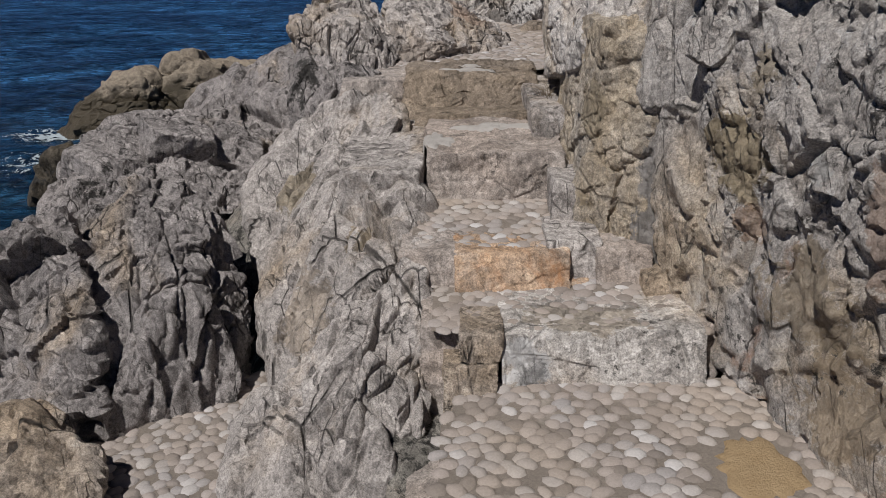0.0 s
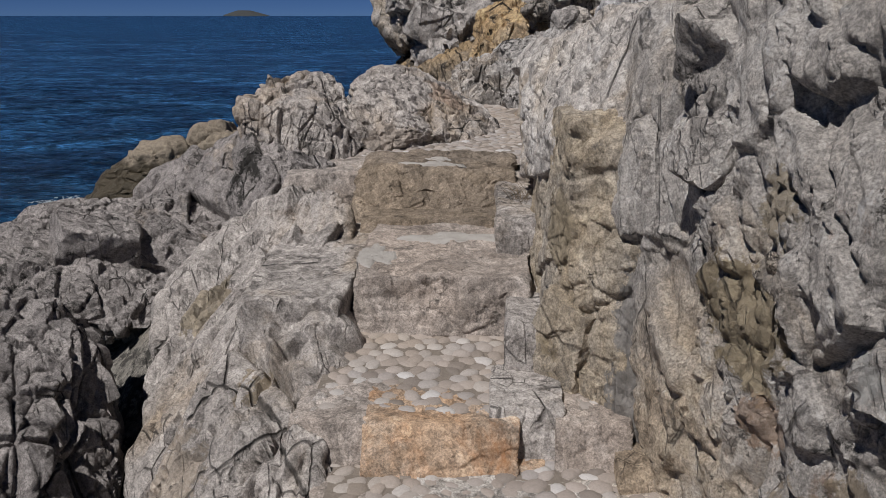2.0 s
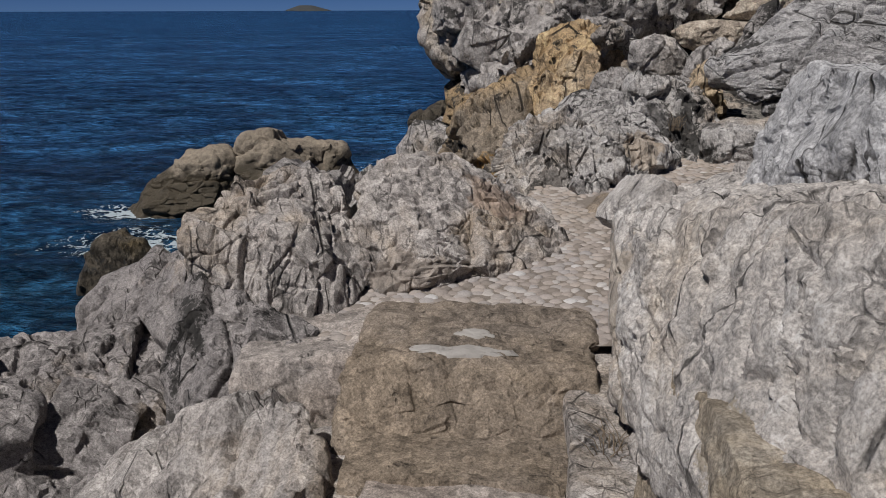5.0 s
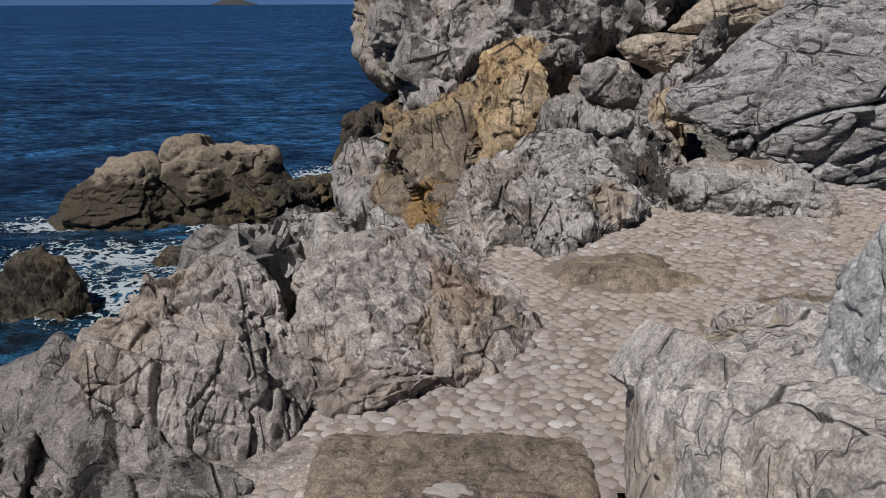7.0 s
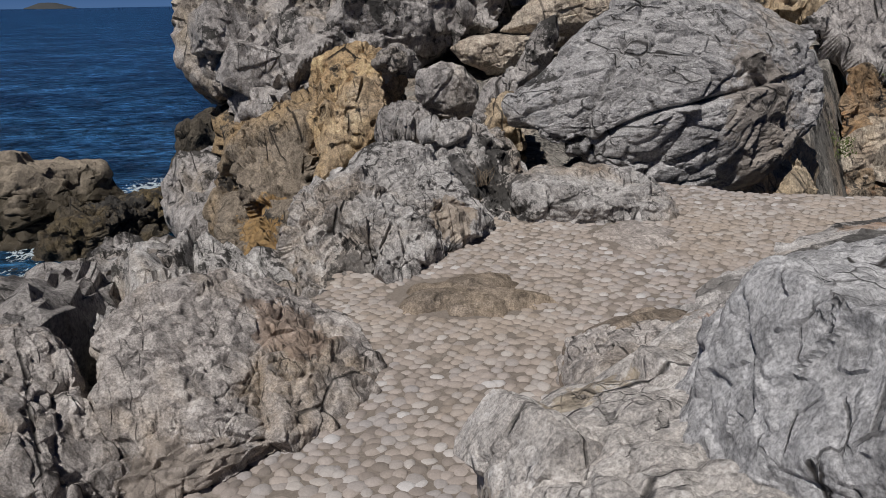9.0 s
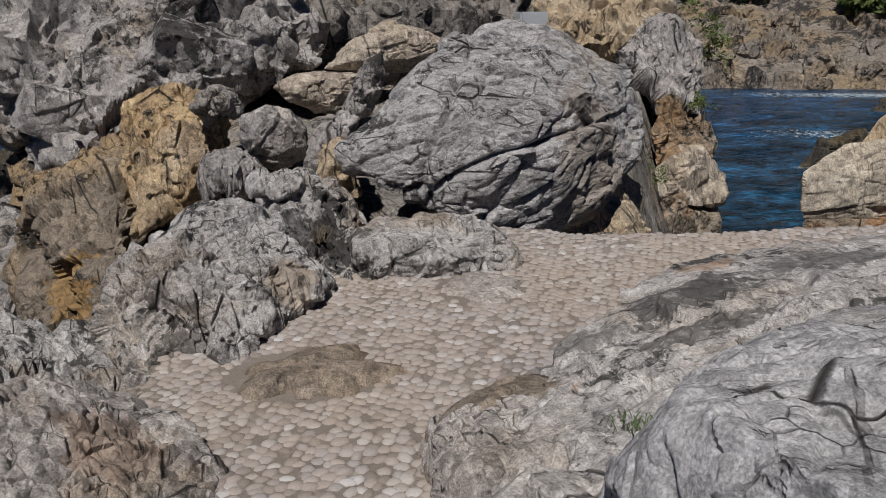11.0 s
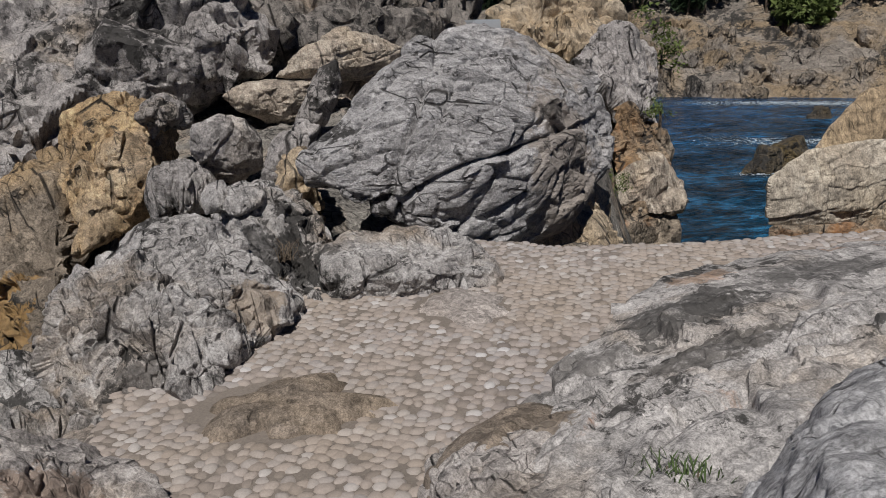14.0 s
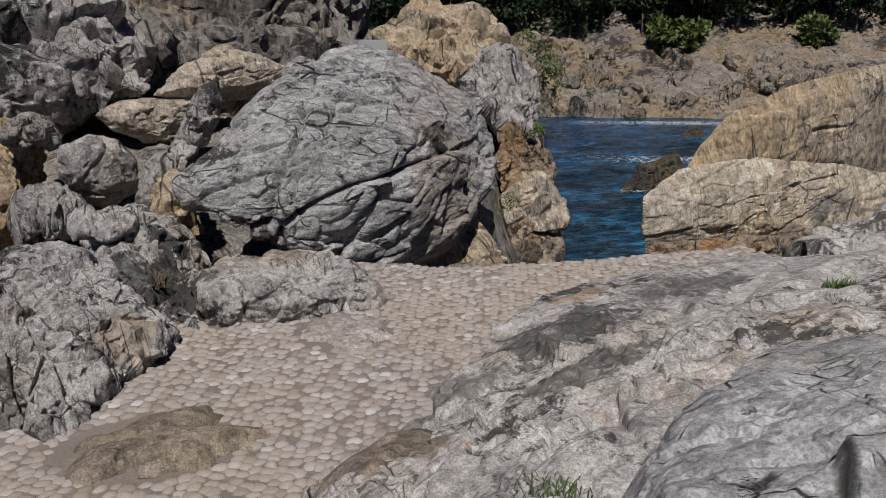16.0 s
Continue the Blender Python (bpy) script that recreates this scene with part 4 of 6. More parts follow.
rock("pale_boulder", "grey boulder with one pale broken face on the path", dict(lv=7, style='smooth', mat=M_LICHEN, seed=17), [(0.32, 8.00, 1.02), (0.50, 8.10, 1.20), (0.76, 8.10, 1.24), (0.94, 7.80, 1.16), (1.06, 7.60, 0.92), (1.00, 7.50, 0.86), (0.77, 7.30, 0.88), (0.60, 7.50, 0.97), (0.73, 7.55, 1.06), (0.48, 8.43, 0.93), (0.61, 8.51, 1.06), (0.80, 8.51, 1.09), (0.94, 8.28, 1.03), (1.03, 8.13, 0.85), (0.98, 8.06, 0.80), (0.81, 7.91, 0.82), (0.69, 8.06, 0.89), (0.80, 7.40, 0.70), (1.07, 7.60, 0.72), (0.62, 7.6, 0.7)])
rock("dark_lichen_rock", "rough rock mottled with black lichen and dry scrub", dict(lv=6, style='crag', mat=M_LICHEN, seed=18), [(0.96, 8.20, 1.16), (1.28, 8.60, 1.22), (1.46, 8.60, 1.17), (1.54, 8.30, 0.90), (1.42, 7.95, 0.78), (1.14, 7.70, 0.81), (1.04, 7.65, 0.85), (0.98, 7.90, 1.02), (1.13, 8.67, 1.01), (1.36, 8.97, 1.06), (1.50, 8.97, 1.03), (1.56, 8.74, 0.82), (1.47, 8.48, 0.73), (1.26, 8.29, 0.76), (1.18, 8.26, 0.78), (1.14, 8.44, 0.91), (1.08, 7.58, 0.70), (1.48, 7.98, 0.74)])
rock("low_ledge", "low grey limestone ledge with black lichen below the boulder", dict(lv=6, style='smooth', mat=M_LICHEN, seed=21), [(1.41, 8.00, 1.03), (1.57, 8.10, 1.02), (1.84, 8.10, 1.03), (2.08, 8.00, 1.00), (2.18, 7.70, 0.92), (2.09, 7.60, 0.93), (1.77, 7.60, 0.95), (1.44, 7.70, 0.94), (1.37, 7.80, 0.96), (1.67, 8.43, 0.91), (1.99, 8.51, 0.91), (2.25, 8.21, 0.84), (1.94, 8.13, 0.86), (1.64, 8.28, 0.86), (1.35, 7.75, 0.60), (2.20, 7.55, 0.60), (2.30, 8.10, 0.60), (1.30, 8.10, 0.60)])
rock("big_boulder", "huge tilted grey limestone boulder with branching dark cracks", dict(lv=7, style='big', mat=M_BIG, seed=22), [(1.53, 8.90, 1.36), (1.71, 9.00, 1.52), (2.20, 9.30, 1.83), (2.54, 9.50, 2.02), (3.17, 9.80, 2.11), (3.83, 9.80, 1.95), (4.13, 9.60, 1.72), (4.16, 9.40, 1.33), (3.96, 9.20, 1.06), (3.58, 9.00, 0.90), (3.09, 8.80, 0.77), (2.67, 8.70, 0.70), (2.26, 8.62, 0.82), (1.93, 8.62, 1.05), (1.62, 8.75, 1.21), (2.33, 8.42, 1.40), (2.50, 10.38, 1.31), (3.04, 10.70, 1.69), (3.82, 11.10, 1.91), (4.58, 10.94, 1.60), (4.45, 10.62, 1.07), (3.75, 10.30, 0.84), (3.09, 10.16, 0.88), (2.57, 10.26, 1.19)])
rock("dark_block_rock", "angular dark grey limestone block in a crevice", dict(lv=6, style='block', mat=M_CRAG, seed=20), [(1.07, 10.20, 1.46), (1.25, 10.20, 1.55), (1.43, 10.20, 1.50), (1.55, 10.20, 1.33), (1.54, 10.20, 1.13), (1.32, 10.20, 1.02), (1.12, 10.20, 1.14), (1.04, 10.20, 1.29), (1.15, 10.08, 1.40), (1.25, 10.08, 1.45), (1.35, 10.08, 1.42), (1.41, 10.08, 1.33), (1.41, 10.08, 1.22), (1.29, 10.08, 1.17), (1.18, 10.08, 1.23), (1.13, 10.08, 1.31), (1.26, 11.38, 1.31), (1.43, 11.38, 1.38), (1.61, 11.38, 1.34), (1.72, 11.37, 1.18), (1.71, 11.37, 0.99), (1.50, 11.37, 0.89), (1.31, 11.38, 1.00), (1.23, 11.38, 1.14)])
rock("dark_block_rock", "dark grey limestone block split by upright cracks", dict(lv=6, style='column', mat=M_CRAG, seed=51), [(0.75, 9.90, 1.20), (0.96, 9.90, 1.25), (1.11, 9.90, 1.13), (1.14, 9.90, 0.91), (0.89, 9.90, 0.88), (0.74, 9.90, 0.85), (0.71, 9.90, 1.01), (0.81, 9.78, 1.15), (0.92, 9.78, 1.17), (1.00, 9.78, 1.10), (1.02, 9.78, 0.99), (0.88, 9.78, 0.97), (0.80, 9.78, 0.96), (0.79, 9.78, 1.04), (0.87, 11.08, 0.98), (1.07, 11.08, 1.03), (1.21, 11.07, 0.91), (1.25, 11.07, 0.70), (1.00, 11.07, 0.67), (0.86, 11.07, 0.65), (0.83, 11.08, 0.80)])
rock("knobbly_stone", "small knobbly grey stone under the crag", dict(lv=5, style='crag', mat=M_CRAG, seed=52), [(0.80, 11.00, 1.57), (0.96, 11.00, 1.62), (1.10, 11.00, 1.56), (1.11, 11.00, 1.43), (0.90, 11.00, 1.38), (0.75, 11.00, 1.47), (0.85, 10.88, 1.55), (0.94, 10.88, 1.58), (1.01, 10.88, 1.55), (1.02, 10.88, 1.47), (0.91, 10.88, 1.45), (0.83, 10.88, 1.50), (0.90, 11.99, 1.49), (1.05, 11.99, 1.53), (1.17, 11.99, 1.48), (1.18, 11.99, 1.36), (0.99, 11.99, 1.30), (0.85, 11.99, 1.39)])
rock("leaning_rock", "narrow grey rock leaning against the boulder", dict(lv=6, style='boulder', mat=M_CRAG, seed=53), [(1.38, 9.50, 1.16), (1.51, 9.50, 1.41), (1.68, 9.50, 1.53), (1.79, 9.50, 1.47), (1.69, 9.50, 1.29), (1.54, 9.50, 1.13), (1.43, 9.50, 1.09), (1.45, 9.38, 1.24), (1.51, 9.38, 1.38), (1.61, 9.38, 1.44), (1.67, 9.38, 1.41), (1.61, 9.38, 1.31), (1.53, 9.38, 1.23), (1.47, 9.38, 1.20), (1.58, 10.27, 1.07), (1.69, 10.28, 1.29), (1.85, 10.27, 1.40), (1.95, 10.27, 1.35), (1.85, 10.27, 1.18), (1.72, 10.27, 1.04), (1.62, 10.27, 0.99)])
rock("tan_sliver_rock", "tan split rock below the boulder's tip", dict(lv=5, style='strata', mat=M_TANFAR, seed=54), [(1.51, 9.30, 1.29), (1.62, 9.30, 1.34), (1.63, 9.30, 1.17), (1.71, 9.30, 0.98), (1.68, 9.30, 0.87), (1.54, 9.30, 1.02), (1.44, 9.30, 1.12), (1.52, 9.18, 1.23), (1.58, 9.18, 1.26), (1.58, 9.19, 1.17), (1.63, 9.19, 1.06), (1.61, 9.19, 1.00), (1.54, 9.19, 1.08), (1.48, 9.18, 1.14), (1.68, 9.97, 1.15), (1.78, 9.97, 1.19), (1.78, 9.97, 1.04), (1.85, 9.96, 0.87), (1.83, 9.96, 0.77), (1.71, 9.97, 0.90), (1.62, 9.97, 0.99)])
rock("knotted_rock", "knotted grey rock streaked with black lichen", dict(lv=6, style='crag', mat=M_LICHEN, seed=55), [(0.94, 8.50, 1.25), (1.13, 8.50, 1.28), (1.26, 8.50, 1.27), (1.42, 8.50, 1.11), (1.55, 8.50, 0.95), (1.49, 8.50, 0.76), (1.19, 8.50, 0.90), (1.00, 8.50, 1.08), (1.05, 8.35, 1.20), (1.15, 8.36, 1.22), (1.22, 8.36, 1.21), (1.31, 8.36, 1.12), (1.38, 8.36, 1.04), (1.35, 8.36, 0.94), (1.18, 8.36, 1.01), (1.08, 8.36, 1.11), (1.12, 9.28, 1.06), (1.29, 9.27, 1.10), (1.42, 9.27, 1.08), (1.56, 9.26, 0.93), (1.68, 9.25, 0.79), (1.63, 9.25, 0.61), (1.35, 9.26, 0.74), (1.17, 9.27, 0.90)])
rock("lens_stone", "smooth grey stone leaning between pale blocks", dict(lv=5, style='smooth', mat=M_CRAG, seed=39), [(2.36, 12.00, 1.36), (2.53, 12.00, 1.76), (2.70, 12.00, 1.84), (2.71, 12.00, 1.57), (2.55, 12.00, 1.25), (2.38, 12.00, 1.16), (2.28, 12.00, 1.29), (2.39, 11.88, 1.42), (2.48, 11.88, 1.63), (2.57, 11.88, 1.67), (2.58, 11.88, 1.53), (2.50, 11.88, 1.35), (2.40, 11.88, 1.30), (2.35, 11.88, 1.37), (2.59, 12.77, 1.31), (2.73, 12.77, 1.66), (2.88, 12.77, 1.73), (2.89, 12.77, 1.49), (2.75, 12.77, 1.21), (2.60, 12.77, 1.13), (2.52, 12.77, 1.25)])
rock("pale_angular_block", "pale angular limestone block wedged among boulders", dict(lv=6, style='block', mat=M_CREAM, seed=37), [(2.43, 13.50, 1.65), (2.73, 13.50, 1.89), (3.23, 13.50, 2.14), (3.36, 13.50, 2.16), (3.63, 13.50, 2.07), (3.98, 13.50, 1.94), (3.86, 13.50, 1.71), (3.40, 13.50, 1.59), (3.20, 13.50, 1.63), (2.74, 13.50, 1.62), (2.77, 13.38, 1.74), (2.93, 13.38, 1.87), (3.21, 13.39, 2.00), (3.28, 13.39, 2.01), (3.42, 13.39, 1.97), (3.61, 13.39, 1.90), (3.55, 13.39, 1.77), (3.30, 13.39, 1.71), (3.19, 13.39, 1.73), (2.94, 13.38, 1.72), (2.87, 14.67, 1.64), (3.14, 14.66, 1.85), (3.59, 14.65, 2.08), (3.71, 14.64, 2.09), (3.94, 14.64, 2.02), (4.25, 14.62, 1.90), (4.15, 14.63, 1.70), (3.74, 14.64, 1.59), (3.56, 14.65, 1.62), (3.15, 14.66, 1.61)])
rock("pale_slab_block", "pale slab of limestone wedged in a crevice", dict(lv=6, style='block', mat=M_CREAM, seed=38), [(1.79, 13.20, 1.47), (2.00, 13.20, 1.59), (2.30, 13.20, 1.63), (2.82, 13.20, 1.59), (2.77, 13.20, 1.37), (2.54, 13.20, 1.14), (2.21, 13.20, 1.18), (1.90, 13.20, 1.35), (2.00, 13.08, 1.45), (2.11, 13.08, 1.52), (2.27, 13.08, 1.54), (2.55, 13.08, 1.52), (2.53, 13.08, 1.40), (2.40, 13.08, 1.27), (2.22, 13.08, 1.30), (2.05, 13.08, 1.39), (2.09, 14.38, 1.38), (2.28, 14.38, 1.49), (2.55, 14.37, 1.53), (3.02, 14.36, 1.49), (2.97, 14.36, 1.29), (2.76, 14.36, 1.08), (2.47, 14.37, 1.12), (2.19, 14.38, 1.27)])
rock("layered_block", "pale limestone block weathered grey and orange above the water", dict(lv=7, style='block', mat=M_OCHRE2, seed=44, grain=1.2, rough=0.45), [(6.21, 9.80, 0.70), (6.40, 9.80, 0.80), (6.66, 9.80, 0.93), (7.87, 9.80, 0.99), (9.54, 9.80, 0.79), (11.63, 9.80, 0.35), (11.86, 9.80, -0.53), (8.80, 9.80, 0.05), (7.61, 9.80, 0.10), (6.25, 9.80, 0.25), (7.03, 9.70, 0.61), (7.13, 9.71, 0.66), (7.28, 9.71, 0.74), (7.94, 9.71, 0.77), (8.85, 9.72, 0.65), (10.00, 9.72, 0.42), (10.12, 9.73, -0.06), (8.45, 9.72, 0.25), (7.80, 9.71, 0.28), (7.05, 9.71, 0.37), (7.94, 11.00, 0.35), (8.10, 10.98, 0.45), (8.34, 10.97, 0.58), (9.38, 10.88, 0.66), (10.79, 10.76, 0.49), (12.53, 10.65, 0.12), (12.70, 10.63, -0.68), (10.15, 10.80, -0.22), (9.14, 10.88, -0.19), (7.96, 10.99, -0.08)])
rock("orange_rock_band", "orange broken rock layer under the pale block", dict(lv=6, style='block', mat=M_RED, seed=50, grain=0.9), [(6.16, 9.70, 0.27), (7.49, 9.70, 0.12), (8.66, 9.70, 0.07), (9.33, 9.70, -0.12), (9.17, 9.70, -0.45), (7.74, 9.70, -0.37), (6.84, 9.70, -0.33), (6.22, 9.70, -0.26), (6.77, 9.62, 0.11), (7.49, 9.63, 0.03), (8.13, 9.63, 0.00), (8.50, 9.63, -0.10), (8.41, 9.63, -0.28), (7.63, 9.63, -0.24), (7.14, 9.63, -0.21), (6.80, 9.62, -0.17), (7.61, 10.76, -0.17), (8.76, 10.67, -0.27), (9.75, 10.59, -0.30), (10.32, 10.55, -0.46), (10.17, 10.56, -0.76), (8.96, 10.64, -0.73), (8.19, 10.70, -0.71), (7.66, 10.74, -0.67)])
rock("upper_block", "large tan rock block behind the layered one", dict(lv=6, style='block', mat=M_TANFAR, seed=45, grain=1.6, rough=0.5), [(9.64, 12.60, 0.14), (10.14, 12.60, 0.66), (10.78, 12.60, 1.15), (12.23, 12.60, 1.59), (13.71, 12.60, 1.80), (16.48, 12.60, 2.07), (17.98, 12.60, -0.45), (11.57, 12.60, 0.26), (10.88, 12.45, 0.51), (11.15, 12.45, 0.79), (11.50, 12.45, 1.06), (12.29, 12.46, 1.29), (13.10, 12.46, 1.40), (14.62, 12.47, 1.55), (15.44, 12.48, 0.19), (11.93, 12.45, 0.57), (12.16, 14.22, -0.04), (12.59, 14.19, 0.46), (13.15, 14.14, 0.92), (14.38, 14.05, 1.34), (15.63, 13.96, 1.54), (17.94, 13.81, 1.81), (19.15, 13.74, -0.48), (13.81, 14.08, 0.09)])
rock("crest_rock", "bluish-white limestone crest with dark cracks", dict(lv=7, style='smooth', mat=M_BLUE, seed=14, grain=0.6, rough=0.6), [(1.12, 4.72, 1.59), (1.41, 4.93, 1.50), (1.73, 5.08, 1.47), (1.89, 5.08, 1.46), (1.94, 5.00, 1.44), (1.92, 4.90, 1.41), (0.98, 4.60, 1.62), (1.80, 4.70, 1.41), (1.17, 4.40, 1.53), (0.99, 4.40, 1.54), (1.05, 4.10, 1.62), (0.84, 4.55, 1.26), (1.02, 4.90, 1.22), (1.30, 4.90, 1.10), (1.20, 4.60, 1.10), (2.30, 4.10, 1.20), (2.30, 5.00, 1.10), (0.98, 4.20, 1.15), (2.20, 4.20, 1.75)])
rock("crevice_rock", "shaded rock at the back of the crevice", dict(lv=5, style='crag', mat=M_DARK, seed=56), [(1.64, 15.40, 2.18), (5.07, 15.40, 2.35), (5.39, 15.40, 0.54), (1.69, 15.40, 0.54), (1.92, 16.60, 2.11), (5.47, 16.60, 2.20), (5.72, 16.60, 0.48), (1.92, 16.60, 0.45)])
rock("pale_stone", "pale broken stone under the boulder's edge", dict(lv=5, style='crag', mat=M_TANFAR, seed=23), [(3.24, 9.10, 0.71), (3.54, 9.20, 0.84), (3.92, 9.40, 0.95), (4.21, 9.50, 0.79), (4.04, 9.20, 0.52), (3.60, 8.90, 0.50), (3.16, 8.80, 0.58), (3.79, 9.78, 0.51), (4.01, 9.86, 0.60), (4.30, 10.01, 0.69), (4.52, 10.08, 0.57), (4.39, 9.86, 0.36), (4.06, 9.63, 0.35), (3.73, 9.56, 0.41)])
rock("pillar_block", "pale smooth block on a reddish rock pillar", dict(lv=5, style='smooth', mat=M_CREAM, seed=24), [(6.27, 12.30, 0.34), (6.47, 12.30, 0.51), (7.10, 12.50, 0.50), (7.53, 12.60, 0.19), (7.39, 12.40, -0.11), (7.13, 12.30, -0.19), (6.30, 12.20, -0.04), (7.16, 13.27, 0.20), (7.31, 13.27, 0.32), (7.78, 13.42, 0.32), (8.10, 13.49, 0.09), (8.00, 13.34, -0.14), (7.80, 13.27, -0.20), (7.18, 13.19, -0.08)])
rock("rusty_rock", "rust-red layered rock at the water's edge", dict(lv=5, style='strata', mat=M_RED, seed=25), [(6.28, 12.30, -0.02), (7.25, 12.40, -0.17), (7.38, 12.40, -0.37), (7.21, 12.20, -0.66), (6.52, 12.00, -0.57), (5.65, 11.60, -0.37), (5.88, 11.90, -0.11), (7.09, 13.21, -1.09), (7.82, 13.28, -1.21), (7.91, 13.28, -1.36), (7.79, 13.13, -1.58), (7.27, 12.98, -1.51), (6.61, 12.68, -1.36), (6.79, 12.91, -1.17)])
rock("rust_streaked_rock", "orange and grey broken rock stack", dict(lv=5, style='crag', mat=M_RED, seed=26), [(6.73, 13.00, 1.11), (7.14, 13.20, 1.19), (7.48, 13.20, 0.90), (7.53, 13.00, 0.65), (7.50, 12.70, 0.34), (6.85, 12.50, 0.34), (6.41, 12.50, 0.38), (7.72, 14.16, 0.71), (8.03, 14.31, 0.77), (8.29, 14.31, 0.55), (8.33, 14.16, 0.36), (8.30, 13.94, 0.13), (7.81, 13.79, 0.13), (7.48, 13.79, 0.16)])
rock("overhang_rock", "dark pitted overhanging rock above the red stack", dict(lv=6, style='crag', mat=M_CRAG, seed=27), [(6.83, 14.00, 1.59), (7.14, 14.20, 1.90), (7.87, 14.40, 1.96), (8.28, 14.30, 1.66), (8.25, 14.00, 1.21), (7.89, 13.60, 0.80), (7.46, 13.50, 1.08), (7.03, 13.50, 1.18), (8.08, 15.44, 1.45), (8.31, 15.59, 1.68), (8.86, 15.74, 1.73), (9.17, 15.67, 1.50), (9.14, 15.44, 1.16), (8.88, 15.14, 0.86), (8.55, 15.07, 1.06), (8.23, 15.07, 1.14)])
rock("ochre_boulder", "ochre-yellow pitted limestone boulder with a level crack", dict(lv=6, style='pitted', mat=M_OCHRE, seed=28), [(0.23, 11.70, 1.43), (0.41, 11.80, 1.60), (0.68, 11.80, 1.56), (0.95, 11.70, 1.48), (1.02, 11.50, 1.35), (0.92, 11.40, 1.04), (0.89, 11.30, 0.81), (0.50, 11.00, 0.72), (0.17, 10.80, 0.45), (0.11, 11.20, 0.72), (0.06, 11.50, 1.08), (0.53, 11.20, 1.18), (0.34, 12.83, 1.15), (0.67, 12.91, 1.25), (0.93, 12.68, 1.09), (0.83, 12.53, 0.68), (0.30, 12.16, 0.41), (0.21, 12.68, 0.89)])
rock("overhanging_crag", "massive dark grey limestone overhang above the sea", dict(lv=6, style='crag', mat=M_CRAG, seed=29), [(-1.44, 14.20, 1.64), (-1.27, 14.40, 1.87), (-0.90, 14.60, 2.07), (0.25, 14.80, 2.33), (0.78, 14.00, 1.63), (0.20, 13.20, 1.23), (0.03, 13.00, 1.00), (-0.69, 13.40, 0.73), (-1.00, 13.60, 0.80), (-1.26, 14.00, 1.14), (-0.49, 13.30, 1.50), (-1.42, 16.62, 1.89), (-1.01, 16.92, 2.21), (0.24, 16.47, 1.89), (-0.32, 15.72, 1.41), (-1.09, 16.17, 1.26), (-1.32, 14.6, 2.40), (-0.51, 14.7, 2.65), (0.30, 14.9, 2.8)])
rock("overhanging_crag", "massive grey limestone crag behind the ochre boulder", dict(lv=6, style='crag', mat=M_CRAG, seed=30), [(0.09, 13.80, 1.66), (0.54, 14.60, 2.25), (1.42, 14.60, 2.31), (2.39, 14.60, 2.23), (2.39, 14.20, 1.66), (1.88, 13.80, 1.55), (1.12, 13.20, 1.40), (0.47, 13.20, 1.48), (1.07, 13.20, 1.72), (0.61, 16.34, 1.50), (0.95, 16.94, 1.94), (1.61, 16.94, 1.99), (2.34, 16.94, 1.92), (2.34, 16.64, 1.50), (1.96, 16.34, 1.42), (1.39, 15.89, 1.30), (0.90, 15.89, 1.36), (0.10, 15.0, 2.75), (1.24, 15.0, 3.0), (2.5, 15.0, 2.85)])
rock("brown_cliff", "brown and ochre undercut rock face above the water", dict(lv=6, style='strata', mat=M_BROWN, seed=31), [(-1.06, 14.00, 0.68), (-0.73, 13.80, 0.68), (0.05, 13.20, 0.91), (0.16, 11.50, 0.27), (-0.03, 10.00, -0.01), (-0.25, 10.40, -0.18), (-0.53, 12.20, 0.02), (-1.04, 15.53, -0.00), (-0.79, 15.38, -0.01), (-0.20, 14.93, 0.17), (-0.12, 13.66, -0.31), (-0.27, 12.53, -0.53), (-0.43, 12.83, -0.65), (-0.63, 14.18, -0.50)])
rock("pale_crag", "pale grey rounded rock above the surf", dict(lv=5, style='crag', mat=M_CRAG, seed=32), [(-1.62, 13.50, -0.44), (-1.55, 14.00, -0.05), (-1.25, 14.20, 0.10), (-0.78, 14.00, -0.01), (-0.68, 13.20, -0.13), (-0.91, 12.80, -0.23), (-0.96, 12.50, -0.41), (-1.38, 12.80, -0.47), (-1.72, 14.95, -1.88), (-1.67, 15.33, -1.59), (-1.44, 15.48, -1.48), (-1.09, 15.33, -1.56), (-1.02, 14.73, -1.65), (-1.19, 14.43, -1.72), (-1.22, 14.20, -1.86), (-1.54, 14.43, -1.91)])
rock("orange_brown_rock", "angular orange-brown rock with a broken face", dict(lv=6, style='smooth', mat=M_BROWN, seed=33), [(-0.97, 12.00, -0.21), (-0.94, 12.40, -0.00), (-0.53, 12.40, 0.12), (-0.27, 11.60, -0.14), (-0.14, 11.00, -0.24), (-0.51, 11.00, -0.30), (-0.77, 11.20, -0.29), (-1.00, 13.11, -1.20), (-0.98, 13.41, -1.04), (-0.68, 13.41, -0.95), (-0.48, 12.81, -1.14), (-0.38, 12.36, -1.22), (-0.66, 12.36, -1.26), (-0.86, 12.51, -1.26)])
rock("dark_lichen_shelf", "low limestone shelf streaked with black lichen", dict(lv=6, style='crag', mat=M_LICHEN, seed=34), [(-1.28, 8.30, 0.38), (-1.21, 9.50, 0.17), (-0.60, 9.50, 0.09), (0.04, 8.60, 0.38), (0.20, 7.90, 0.50), (0.16, 7.20, 0.61), (-0.18, 7.00, 0.75), (-0.50, 6.80, 0.77), (-0.92, 7.00, 0.61), (-1.25, 9.20, -0.39), (-0.75, 10.10, -0.62), (-0.15, 8.90, -0.31), (-0.43, 8.23, -0.12), (-0.99, 8.23, -0.22)])
